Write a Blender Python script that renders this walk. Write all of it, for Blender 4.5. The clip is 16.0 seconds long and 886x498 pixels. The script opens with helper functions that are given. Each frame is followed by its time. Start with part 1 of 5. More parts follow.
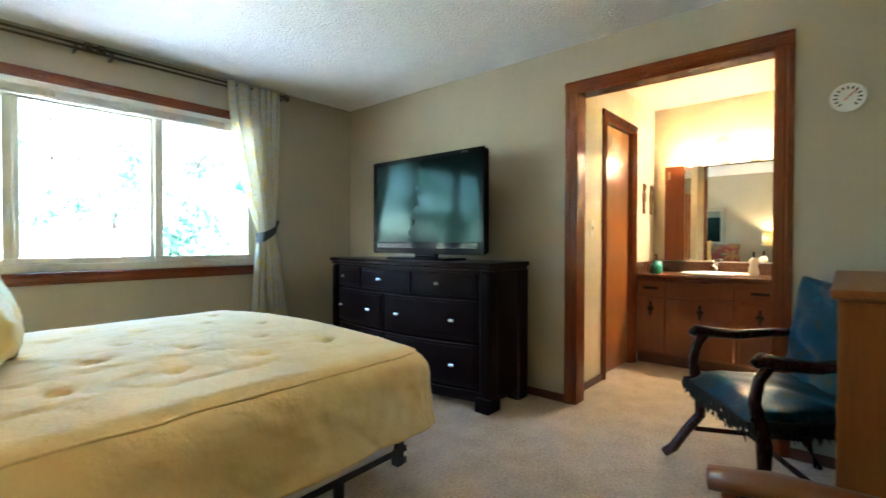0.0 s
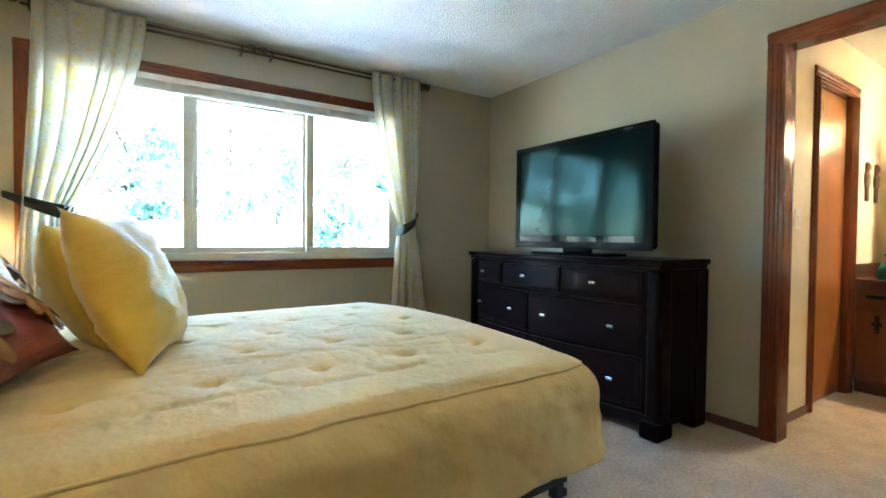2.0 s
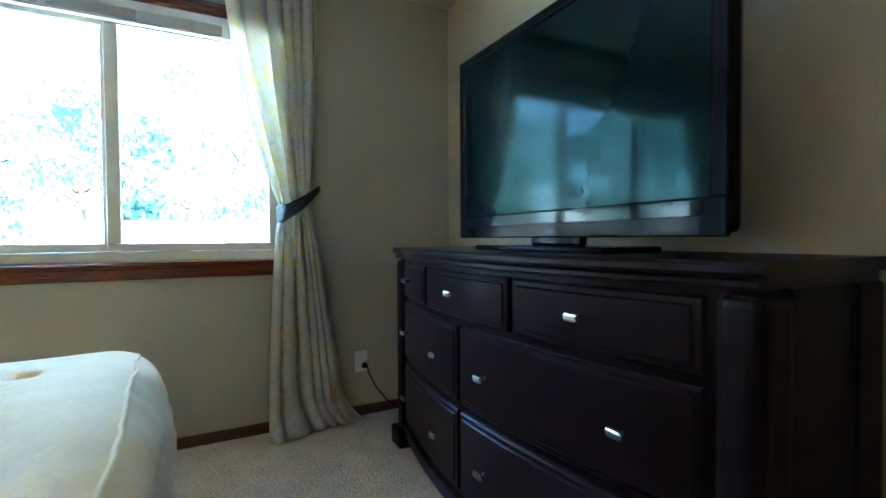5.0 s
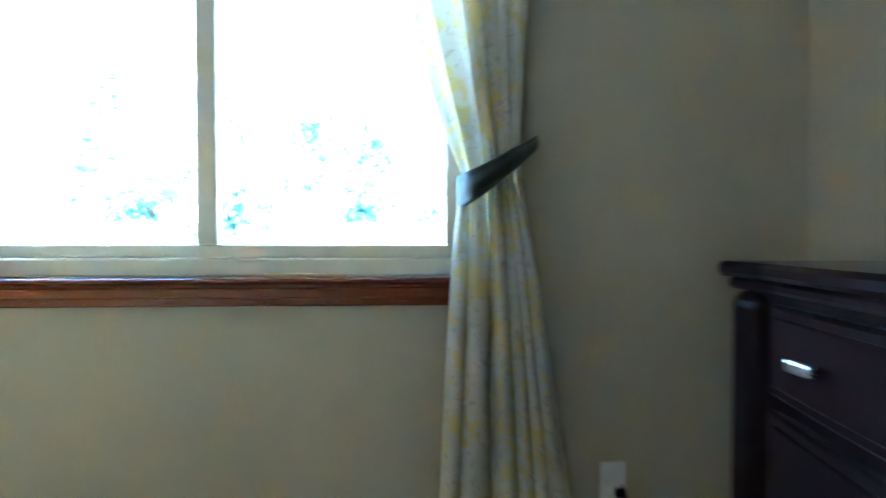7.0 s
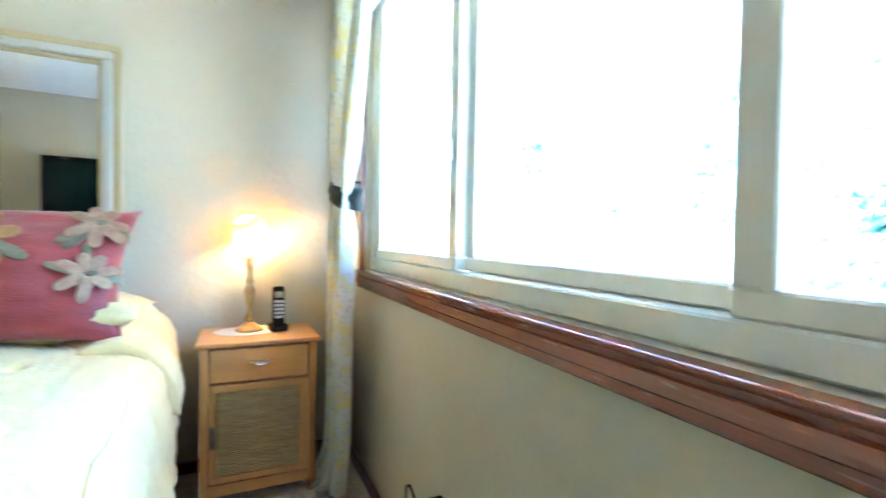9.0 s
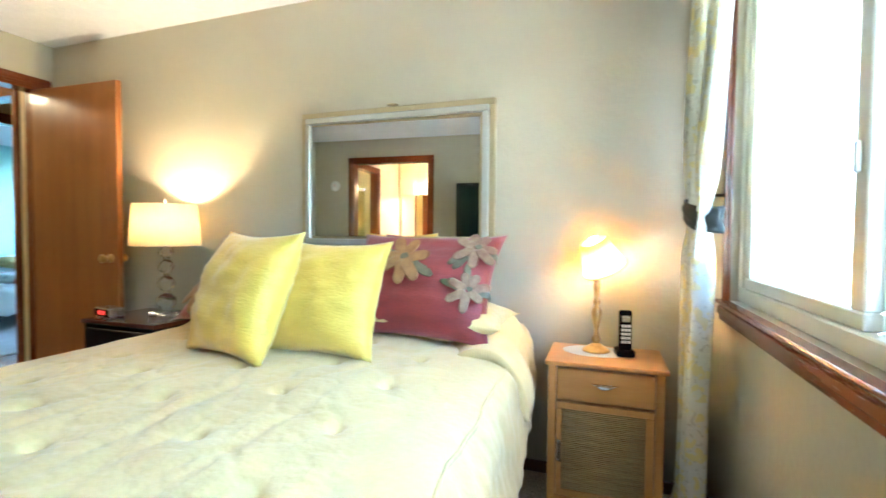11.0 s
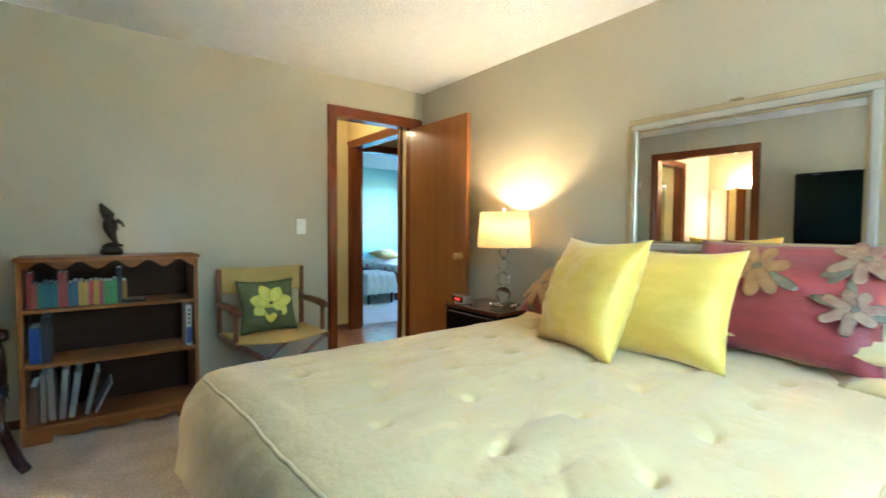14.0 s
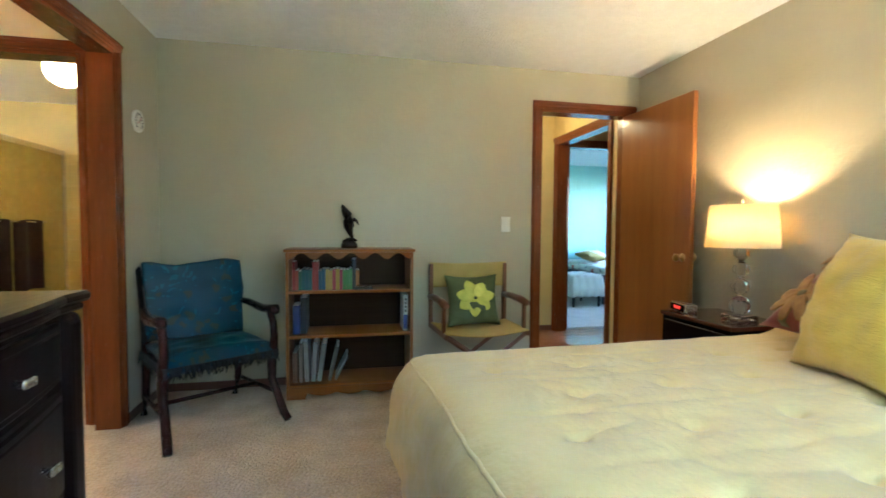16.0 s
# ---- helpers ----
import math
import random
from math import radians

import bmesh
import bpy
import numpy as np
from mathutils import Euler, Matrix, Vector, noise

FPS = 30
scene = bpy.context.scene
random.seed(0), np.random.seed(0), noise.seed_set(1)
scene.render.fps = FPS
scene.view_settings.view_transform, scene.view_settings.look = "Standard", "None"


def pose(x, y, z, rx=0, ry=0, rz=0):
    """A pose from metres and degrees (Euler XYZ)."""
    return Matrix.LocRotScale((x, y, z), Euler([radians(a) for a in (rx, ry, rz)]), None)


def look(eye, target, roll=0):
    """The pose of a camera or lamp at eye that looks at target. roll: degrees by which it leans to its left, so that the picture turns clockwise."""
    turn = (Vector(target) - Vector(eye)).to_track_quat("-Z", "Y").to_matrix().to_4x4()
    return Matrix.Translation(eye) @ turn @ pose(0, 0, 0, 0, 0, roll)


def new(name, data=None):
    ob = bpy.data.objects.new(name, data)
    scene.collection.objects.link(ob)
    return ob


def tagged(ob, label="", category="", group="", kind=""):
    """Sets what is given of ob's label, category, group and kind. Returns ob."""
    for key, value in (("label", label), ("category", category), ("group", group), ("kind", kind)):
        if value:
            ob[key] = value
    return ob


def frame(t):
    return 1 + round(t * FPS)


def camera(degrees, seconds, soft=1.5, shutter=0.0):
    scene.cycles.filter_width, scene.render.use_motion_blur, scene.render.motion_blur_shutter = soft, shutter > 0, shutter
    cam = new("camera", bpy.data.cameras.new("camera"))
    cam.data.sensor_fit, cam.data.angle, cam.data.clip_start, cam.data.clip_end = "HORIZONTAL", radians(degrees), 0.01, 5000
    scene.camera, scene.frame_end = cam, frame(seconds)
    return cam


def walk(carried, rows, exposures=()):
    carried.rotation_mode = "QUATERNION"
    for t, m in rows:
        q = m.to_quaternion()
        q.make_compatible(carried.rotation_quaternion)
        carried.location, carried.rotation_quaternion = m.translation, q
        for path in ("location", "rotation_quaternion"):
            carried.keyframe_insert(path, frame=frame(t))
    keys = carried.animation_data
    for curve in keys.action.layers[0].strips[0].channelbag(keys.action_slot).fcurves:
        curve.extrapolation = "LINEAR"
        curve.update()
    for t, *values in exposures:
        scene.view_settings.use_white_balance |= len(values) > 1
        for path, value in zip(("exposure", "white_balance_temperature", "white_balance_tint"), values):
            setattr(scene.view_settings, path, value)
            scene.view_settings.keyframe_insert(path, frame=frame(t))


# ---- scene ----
cam = camera(87.7, 16.0, shutter=0.5)
PATH = [
    (0.0, (-2.838, -3.671, 1.066), (-1.328, -2.361, 1.036), 0.1),
    (0.5, (-2.866, -3.634, 1.058), (-1.492, -2.182, 1.026), 0.4),
    (1.0, (-2.87, -3.599, 1.034), (-1.65, -2.015, 1.007), 0.5),
    (1.5, (-2.829, -3.529, 1.027), (-1.705, -1.875, 0.991), 0.6),
    (2.0, (-2.726, -3.378, 1.033), (-1.629, -1.707, 0.989), 0.6),
    (2.5, (-2.579, -3.222, 1.015), (-1.484, -1.549, 0.968), 0.6),
    (3.0, (-2.371, -3.059, 1.008), (-1.284, -1.38, 0.961), 0.4),
    (3.5, (-2.142, -2.88, 1.011), (-1.06, -1.199, 0.956), 0.4),
    (3.7, (-2.037, -2.813, 1.016), (-0.953, -1.133, 0.96), 0.3),
    (4.5, (-1.600, -2.650, 1.000), (-0.560, -0.942, 0.950), 0.0),
    (5.2, (-1.290, -2.360, 0.970), (-0.400, -0.570, 0.923), -0.5),
    (5.8, (-1.263, -2.01, 0.954), (-0.524, -0.152, 0.909), -0.8),
    (6.0, (-1.226, -1.88, 0.963), (-0.583, 0.014, 0.915), -0.6),
    (6.5, (-1.146, -1.567, 0.963), (-0.719, 0.387, 0.936), -0.1),
    (7.0, (-1.094, -1.254, 0.973), (-0.998, 0.744, 0.938), -0.0),
    (7.5, (-1.035, -0.92, 0.992), (-1.55, 1.013, 0.917), -0.4),
    (8.0, (-1.096, -0.624, 1.009), (-2.169, 1.059, 0.883), -1.0),
    (8.5, (-1.238, -0.538, 0.991), (-2.784, 0.729, 0.913), -0.0),
    (9.0, (-1.347, -0.506, 1.013), (-3.165, 0.325, 0.966), 1.0),
    (9.5, (-1.426, -0.458, 1.038), (-3.389, -0.077, 0.997), 0.9),
    (10.0, (-1.452, -0.426, 1.063), (-3.451, -0.452, 1.013), 0.7),
    (12.3, (-1.249, -0.419, 1.127), (-2.872, -1.585, 1.049), 0.4),
    (12.5, (-1.225, -0.431, 1.129), (-2.807, -1.652, 1.05), 0.4),
    (13.0, (-1.165, -0.47, 1.124), (-2.65, -1.807, 1.048), 0.4),
    (13.5, (-1.142, -0.499, 1.121), (-2.504, -1.962, 1.042), 0.4),
    (14.0, (-1.156, -0.531, 1.137), (-2.361, -2.125, 1.051), 0.4),
    (14.5, (-1.149, -0.569, 1.127), (-2.179, -2.281, 1.043), 0.4),
    (15.0, (-1.189, -0.579, 1.122), (-2.008, -2.402, 1.037), 0.3),
    (15.5, (-1.21, -0.603, 1.118), (-1.818, -2.506, 1.034), 0.3),
    (16.0, (-1.215, -0.605, 1.108), (-1.625, -2.56, 1.023), 0.4),
]
walk(cam, [(t, look(eye, target, roll)) for t, eye, target, roll in PATH], exposures=[(0.0, 5.4, 5450, 4), (3.5, 5.3, 4950, 2), (6.0, 5.2, 4650, 2), (7.5, 5.75, 4550, 2), (9.0, 5.75, 4750, 4), (12.5, 5.5, 5400, 6), (14.0, 5.45, 5400, 5), (16.0, 5.4, 5650, 4)])

# ---- world and sun ----
world = bpy.data.worlds.new("sky")
scene.world = world
world.use_nodes = True
wn = world.node_tree.nodes
wn.clear()
w_out = wn.new("ShaderNodeOutputWorld")
w_bg = wn.new("ShaderNodeBackground")
w_sky = wn.new("ShaderNodeTexSky")
w_sky.sky_type = "NISHITA"
w_sky.sun_disc = False
w_sky.sun_elevation = radians(52)
w_sky.sun_rotation = radians(165)
w_bg.inputs[1].default_value = 0.15
world.node_tree.links.new(w_sky.outputs[0], w_bg.inputs[0])
world.node_tree.links.new(w_bg.outputs[0], w_out.inputs[0])
sun_data = bpy.data.lights.new("sun", "SUN")
sun_data.energy = 5.0
sun_data.angle = radians(0.5)
sun_data.color = (1.0, 0.97, 0.92)
sun_ob = new("sun", sun_data)
sun_ob.matrix_world = look((0, 0, 0), (-0.16, 0.6, -0.79))


def bulb(name, place, watts, colour, radius=0.03):
    data = bpy.data.lights.new(name, "POINT")
    data.energy, data.color, data.shadow_soft_size = watts, colour, radius
    ob = new(name, data)
    ob.location = place
    return ob


WARM = (1.0, 0.70, 0.38)
bulb("bedside_lamp_bulb", (-3.34, -2.745, 1.14), 1.5, WARM, 0.035)
bulb("small_lamp_bulb", (-3.405, -0.420, 0.972), 1.15, WARM, 0.03)
for vy in (-2.62, -2.85, -3.08):
    bulb("vanity_bulb", (1.80, vy, 1.84), 1.0, (1.0, 0.70, 0.40), 0.04)
bulb("globe_bulb", (0.68, -4.3, 2.18), 1.3, (1.0, 0.72, 0.35), 0.10)
# Unseen hall lamp with no fixture, added for warm light from the hall.
bulb("unseen_hall_bulb", (-2.9, -4.75, 2.2), 0.35, (1.0, 0.74, 0.40), 0.08)

# ---- materials ----
def material(name, c1, c2=None, scale=6.0, rough=0.6, bump=0.0, bump_scale=120.0, metal=0.0, stretch=(1, 1, 1), fine=0.25, coat=0.0, sheen=0.0, contrast=(0.35, 0.65)):
    """A surface of two colours mixed by noise at a broad and a fine scale, with relief."""
    m = bpy.data.materials.new(name)
    m.use_nodes = True
    nt = m.node_tree
    b = nt.nodes["Principled BSDF"]
    co = nt.nodes.new("ShaderNodeTexCoord")
    mp = nt.nodes.new("ShaderNodeMapping")
    mp.inputs["Scale"].default_value = stretch
    nt.links.new(co.outputs["Object"], mp.inputs[0])
    c2 = c2 or tuple(c * 0.86 for c in c1)
    n1 = nt.nodes.new("ShaderNodeTexNoise")
    n1.inputs["Scale"].default_value, n1.inputs["Detail"].default_value = scale, 4
    n2 = nt.nodes.new("ShaderNodeTexNoise")
    n2.inputs["Scale"].default_value, n2.inputs["Detail"].default_value = scale * 9, 3
    nt.links.new(mp.outputs[0], n1.inputs[0])
    nt.links.new(mp.outputs[0], n2.inputs[0])
    mix = nt.nodes.new("ShaderNodeMath")
    mix.operation = "MULTIPLY_ADD"
    mix.inputs[1].default_value = fine
    nt.links.new(n2.outputs[0], mix.inputs[0])
    sub = nt.nodes.new("ShaderNodeMath")
    sub.operation = "MULTIPLY_ADD"
    sub.inputs[1].default_value, sub.inputs[2].default_value = 1 - fine, 0
    nt.links.new(n1.outputs[0], sub.inputs[0])
    nt.links.new(sub.outputs[0], mix.inputs[2])
    ramp = nt.nodes.new("ShaderNodeValToRGB")
    ramp.color_ramp.elements[0].position, ramp.color_ramp.elements[1].position = contrast
    ramp.color_ramp.elements[0].color, ramp.color_ramp.elements[1].color = (*c2, 1), (*c1, 1)
    nt.links.new(mix.outputs[0], ramp.inputs[0])
    nt.links.new(ramp.outputs[0], b.inputs["Base Color"])
    rr = nt.nodes.new("ShaderNodeMapRange")
    rr.inputs[3].default_value, rr.inputs[4].default_value = max(rough - 0.06, 0.02), min(rough + 0.08, 1)
    nt.links.new(n2.outputs[0], rr.inputs[0])
    nt.links.new(rr.outputs[0], b.inputs["Roughness"])
    b.inputs["Metallic"].default_value = metal
    b.inputs["Coat Weight"].default_value = coat
    b.inputs["Sheen Weight"].default_value = sheen
    if bump:
        n3 = nt.nodes.new("ShaderNodeTexNoise")
        n3.inputs["Scale"].default_value, n3.inputs["Detail"].default_value = bump_scale, 3
        nt.links.new(mp.outputs[0], n3.inputs[0])
        bm_node = nt.nodes.new("ShaderNodeBump")
        bm_node.inputs["Strength"].default_value, bm_node.inputs["Distance"].default_value = min(bump, 1), 0.004 * max(bump, 1)
        nt.links.new(n3.outputs[0], bm_node.inputs["Height"])
        nt.links.new(bm_node.outputs[0], b.inputs["Normal"])
    return m


def wood(name, c1, c2, along, rough=0.35, coat=0.15, scale=3.0):
    st = [7.0, 7.0, 7.0]
    st["xyz".index(along)] = 0.5
    return material(name, c1, c2, scale=scale, rough=rough, bump=0.08, bump_scale=40, stretch=st, fine=0.35, coat=coat, contrast=(0.3, 0.7))


def glow(name, colour, strength):
    m = bpy.data.materials.new(name)
    m.use_nodes = True
    b = m.node_tree.nodes["Principled BSDF"]
    b.inputs["Base Color"].default_value = (*colour, 1)
    b.inputs["Emission Color"].default_value = (*colour, 1)
    b.inputs["Emission Strength"].default_value = strength
    return m


def glass(name, rough=0.0, colour=(1, 1, 1), thin=False):
    m = bpy.data.materials.new(name)
    m.use_nodes = True
    b = m.node_tree.nodes["Principled BSDF"]
    b.inputs["Base Color"].default_value = (*colour, 1)
    b.inputs["Transmission Weight"].default_value = 1.0
    b.inputs["Roughness"].default_value = rough
    b.inputs["IOR"].default_value = 1.02 if thin else 1.48
    return m


def shade_cloth(name, colour, through_part):
    """Lampshade fabric that lets part of the light through."""
    m = bpy.data.materials.new(name)
    m.use_nodes = True
    nt = m.node_tree
    b = nt.nodes["Principled BSDF"]
    b.inputs["Base Color"].default_value = (*colour, 1)
    b.inputs["Roughness"].default_value = 0.9
    tr = nt.nodes.new("ShaderNodeBsdfTranslucent")
    tr.inputs[0].default_value = (*colour, 1)
    mx = nt.nodes.new("ShaderNodeMixShader")
    mx.inputs[0].default_value = through_part
    nt.links.new(b.outputs[0], mx.inputs[1])
    nt.links.new(tr.outputs[0], mx.inputs[2])
    nt.links.new(mx.outputs[0], nt.nodes["Material Output"].inputs[0])
    return m


def floral(name, ground, petals, leaves, scale=6.0, amount=0.42, rough=0.7, through_part=0.0, stretch=(1, 1, 1)):
    """Cloth with two layers of irregular blossoms and scrolls over a ground colour."""
    m = material(name, ground, tuple(c * 0.88 for c in ground), scale=10, rough=rough, bump=0.25, bump_scale=260, sheen=0.1)
    nt = m.node_tree
    b = nt.nodes["Principled BSDF"]
    base = b.inputs["Base Color"].links[0].from_socket
    co = nt.nodes.new("ShaderNodeTexCoord")
    warp = nt.nodes.new("ShaderNodeTexNoise")
    warp.inputs["Scale"].default_value = scale * 0.9
    nt.links.new(co.outputs["Object"], warp.inputs[0])
    add = nt.nodes.new("ShaderNodeVectorMath")
    add.operation = "MULTIPLY_ADD"
    add.inputs[1].default_value = (0.28, 0.28, 0.28)
    nt.links.new(warp.outputs["Color"], add.inputs[0])
    nt.links.new(co.outputs["Object"], add.inputs[2])
    mp = nt.nodes.new("ShaderNodeMapping")
    mp.inputs["Scale"].default_value = stretch
    nt.links.new(add.outputs[0], mp.inputs[0])
    prev = base
    for col, sc, lim in ((leaves, scale * 1.9, amount * 0.75), (petals, scale, amount)):
        vo = nt.nodes.new("ShaderNodeTexVoronoi")
        vo.inputs["Scale"].default_value = sc
        nt.links.new(mp.outputs[0], vo.inputs[0])
        rp = nt.nodes.new("ShaderNodeValToRGB")
        rp.color_ramp.elements[0].position, rp.color_ramp.elements[1].position = lim * 0.85, lim
        rp.color_ramp.elements[0].color, rp.color_ramp.elements[1].color = (1, 1, 1, 1), (0, 0, 0, 1)
        nt.links.new(vo.outputs["Distance"], rp.inputs[0])
        mx = nt.nodes.new("ShaderNodeMixRGB")
        mx.inputs[2].default_value = (*col, 1)
        nt.links.new(rp.outputs[0], mx.inputs[0])
        nt.links.new(prev, mx.inputs[1])
        prev = mx.outputs[0]
    nt.links.new(prev, b.inputs["Base Color"])
    if through_part:
        tr = nt.nodes.new("ShaderNodeBsdfTranslucent")
        nt.links.new(prev, tr.inputs[0])
        ms = nt.nodes.new("ShaderNodeMixShader")
        ms.inputs[0].default_value = through_part
        nt.links.new(b.outputs[0], ms.inputs[1])
        nt.links.new(tr.outputs[0], ms.inputs[2])
        nt.links.new(ms.outputs[0], nt.nodes["Material Output"].inputs[0])
    return m


M_WALL = material("taupe_wall_paint", (0.45, 0.395, 0.28), (0.425, 0.373, 0.264), scale=2, rough=0.40, bump=0.6, bump_scale=38)
M_WALL_BATH = material("cream_wall_paint", (0.78, 0.70, 0.54), scale=2, rough=0.5, bump=0.2, bump_scale=45)
M_WALL_HALL = material("yellow_wall_paint", (0.68, 0.52, 0.22), scale=2, rough=0.5, bump=0.2, bump_scale=45)
M_WALL_TEAL = material("aqua_wall_paint", (0.30, 0.55, 0.55), scale=2, rough=0.5, bump=0.2, bump_scale=45)
M_CEIL = material("textured_ceiling_paint", (0.87, 0.86, 0.83), (0.79, 0.78, 0.75), scale=14, rough=0.9, bump=3.6, bump_scale=70, fine=0.6)
M_CARPET = material("beige_carpet", (0.62, 0.51, 0.37), (0.42, 0.325, 0.215), scale=7, rough=0.95, bump=5.0, bump_scale=75, fine=0.55, sheen=0.15, contrast=(0.36, 0.62))
M_TRIM_X = wood("stained_trim_x", (0.215, 0.052, 0.013), (0.135, 0.032, 0.008), "x", 0.24, 0.12)
M_TRIM_Y = wood("stained_trim_y", (0.215, 0.052, 0.013), (0.135, 0.032, 0.008), "y", 0.24, 0.12)
M_TRIM_Z = wood("stained_trim_z", (0.215, 0.052, 0.013), (0.135, 0.032, 0.008), "z", 0.24, 0.12)
M_DOOR = wood("birch_door_stain", (0.37, 0.135, 0.030), (0.27, 0.09, 0.02), "z", 0.3, 0.25, 2.0)
M_BASE = wood("dark_baseboard", (0.12, 0.04, 0.016), (0.07, 0.022, 0.01), "x", 0.35, 0.2)
M_VINYL = material("almond_window_vinyl", (0.66, 0.64, 0.53), scale=3, rough=0.35)
M_PANE = glass("window_pane", thin=True)
M_ESP = wood("espresso_wood_y", (0.012, 0.004, 0.0035), (0.006, 0.0028, 0.0028), "y", 0.30, 0.0)
M_ESPZ = wood("espresso_wood_z", (0.009, 0.0035, 0.003), (0.005, 0.0026, 0.0026), "z", 0.32, 0.0)
M_NICKEL = material("brushed_nickel", (0.68, 0.66, 0.62), scale=30, rough=0.25, metal=1.0)
M_BRONZE = material("dark_bronze", (0.10, 0.075, 0.05), scale=30, rough=0.35, metal=1.0)
M_BRASS = material("aged_brass", (0.62, 0.42, 0.17), (0.36, 0.22, 0.09), scale=25, rough=0.3, metal=1.0)
M_BLACK = material("gloss_black_plastic", (0.006, 0.006, 0.008), scale=10, rough=0.12)
M_MATTE_BLACK = material("matte_black_metal", (0.012, 0.012, 0.014), scale=10, rough=0.45)
M_SCREEN = material("tv_screen_glass", (0.002, 0.006, 0.006), scale=3, rough=0.09)
M_COMF = material("cream_gold_comforter_cloth", (0.745, 0.58, 0.25), (0.685, 0.51, 0.205), scale=7, rough=0.75, bump=0.6, bump_scale=60, sheen=0.2)
M_WHITE_CLOTH = material("white_bed_linen", (0.72, 0.71, 0.68), scale=6, rough=0.85, bump=0.3, bump_scale=90)
M_YELLOW = material("yellow_silk", (0.82, 0.57, 0.085), (0.74, 0.49, 0.06), scale=9, rough=0.42, bump=0.6, bump_scale=55, stretch=(1, 1, 3), sheen=0.3)
M_CURTAIN = floral("cream_scroll_curtain_cloth", (0.86, 0.84, 0.76), (0.82, 0.74, 0.44), (0.68, 0.65, 0.57), 15.0, 0.42, 0.8, 0.62, (1, 1, 0.6))
M_TIE = material("dark_olive_tieback_cloth", (0.022, 0.028, 0.022), scale=20, rough=0.6, bump=0.3)
# Teal specular tint stands in for the green garden in the screen's reflections.
M_SCREEN.node_tree.nodes["Principled BSDF"].inputs["Specular Tint"].default_value = (0.6, 1.0, 0.92, 1)
M_STRIP = material("mirror_black_acrylic", (0.004, 0.004, 0.006), scale=10, rough=0.03)
for dim, level in ((M_ESP, 0.13), (M_ESPZ, 0.08), (M_SCREEN, 0.12), (M_BLACK, 0.05), (M_STRIP, 0.16)):
    dim.node_tree.nodes["Principled BSDF"].inputs["Specular IOR Level"].default_value = level
M_MIRROR = material("mirror_silver", (0.93, 0.94, 0.94), (0.93, 0.94, 0.94), scale=1, rough=0.0, metal=1.0)
M_MIRROR.node_tree.nodes["Map Range"].inputs[3].default_value = 0.0
M_MIRROR.node_tree.nodes["Map Range"].inputs[4].default_value = 0.015
M_CHAMP = material("champagne_leaf", (0.46, 0.37, 0.21), (0.42, 0.335, 0.185), scale=3, rough=0.36, metal=0.55)
M_WHITE = material("white_plastic", (0.84, 0.82, 0.77), scale=8, rough=0.4)


# ---- mesh helpers ----
def link(name, bm, mat, parent=None, label="", smooth=False):
    me = bpy.data.meshes.new(name)
    bm.normal_update()
    bm.to_mesh(me)
    bm.free()
    for mm in (mat if isinstance(mat, (list, tuple)) else [mat]):
        me.materials.append(mm)
    if smooth:
        for p in me.polygons:
            p.use_smooth = True
    ob = new(name, me)
    if parent:
        ob.parent = parent
    return tagged(ob, label)


def part(name, bm, mat, parent, label="", smooth=False):
    return link(name, bm, mat, parent, label, smooth)


def thing(name, label, category, m=None, group="", kind=""):
    ob = new(name)
    ob.empty_display_size = 0.05
    if m is not None:
        ob.matrix_world = m
    return tagged(ob, label, category, group, kind)


def box(bm, x0, x1, y0, y1, z0, z1, bevel=0.0, seg=1):
    r = bmesh.ops.create_cube(bm, size=1.0)
    bmesh.ops.scale(bm, vec=(abs(x1 - x0), abs(y1 - y0), abs(z1 - z0)), verts=r["verts"])
    bmesh.ops.translate(bm, vec=((x0 + x1) / 2, (y0 + y1) / 2, (z0 + z1) / 2), verts=r["verts"])
    if bevel:
        edges = list({e for v in r["verts"] for e in v.link_edges})
        bmesh.ops.bevel(bm, geom=edges, offset=bevel, segments=seg, affect="EDGES", profile=0.5)
    return bm


def bbox(*a, bevel=0.0, seg=1):
    return box(bmesh.new(), *a, bevel=bevel, seg=seg)


def lathe(bm, profile, n=24, m=None):
    """Turns (radius, height) pairs round z."""
    rings = []
    for r, z in profile:
        ring = []
        for i in range(n):
            a = 2 * math.pi * i / n
            v = Vector((r * math.cos(a), r * math.sin(a), z))
            ring.append(bm.verts.new(m @ v if m else v))
        rings.append(ring)
    for p, q in zip(rings, rings[1:]):
        for i in range(n):
            bm.faces.new((p[i], p[(i + 1) % n], q[(i + 1) % n], q[i]))
    for ring, flip in ((rings[0], True), (rings[-1], False)):
        if (ring[0].co - ring[n // 2].co).length > 0.002:
            bm.faces.new(ring[::-1] if flip else ring)
    return bm


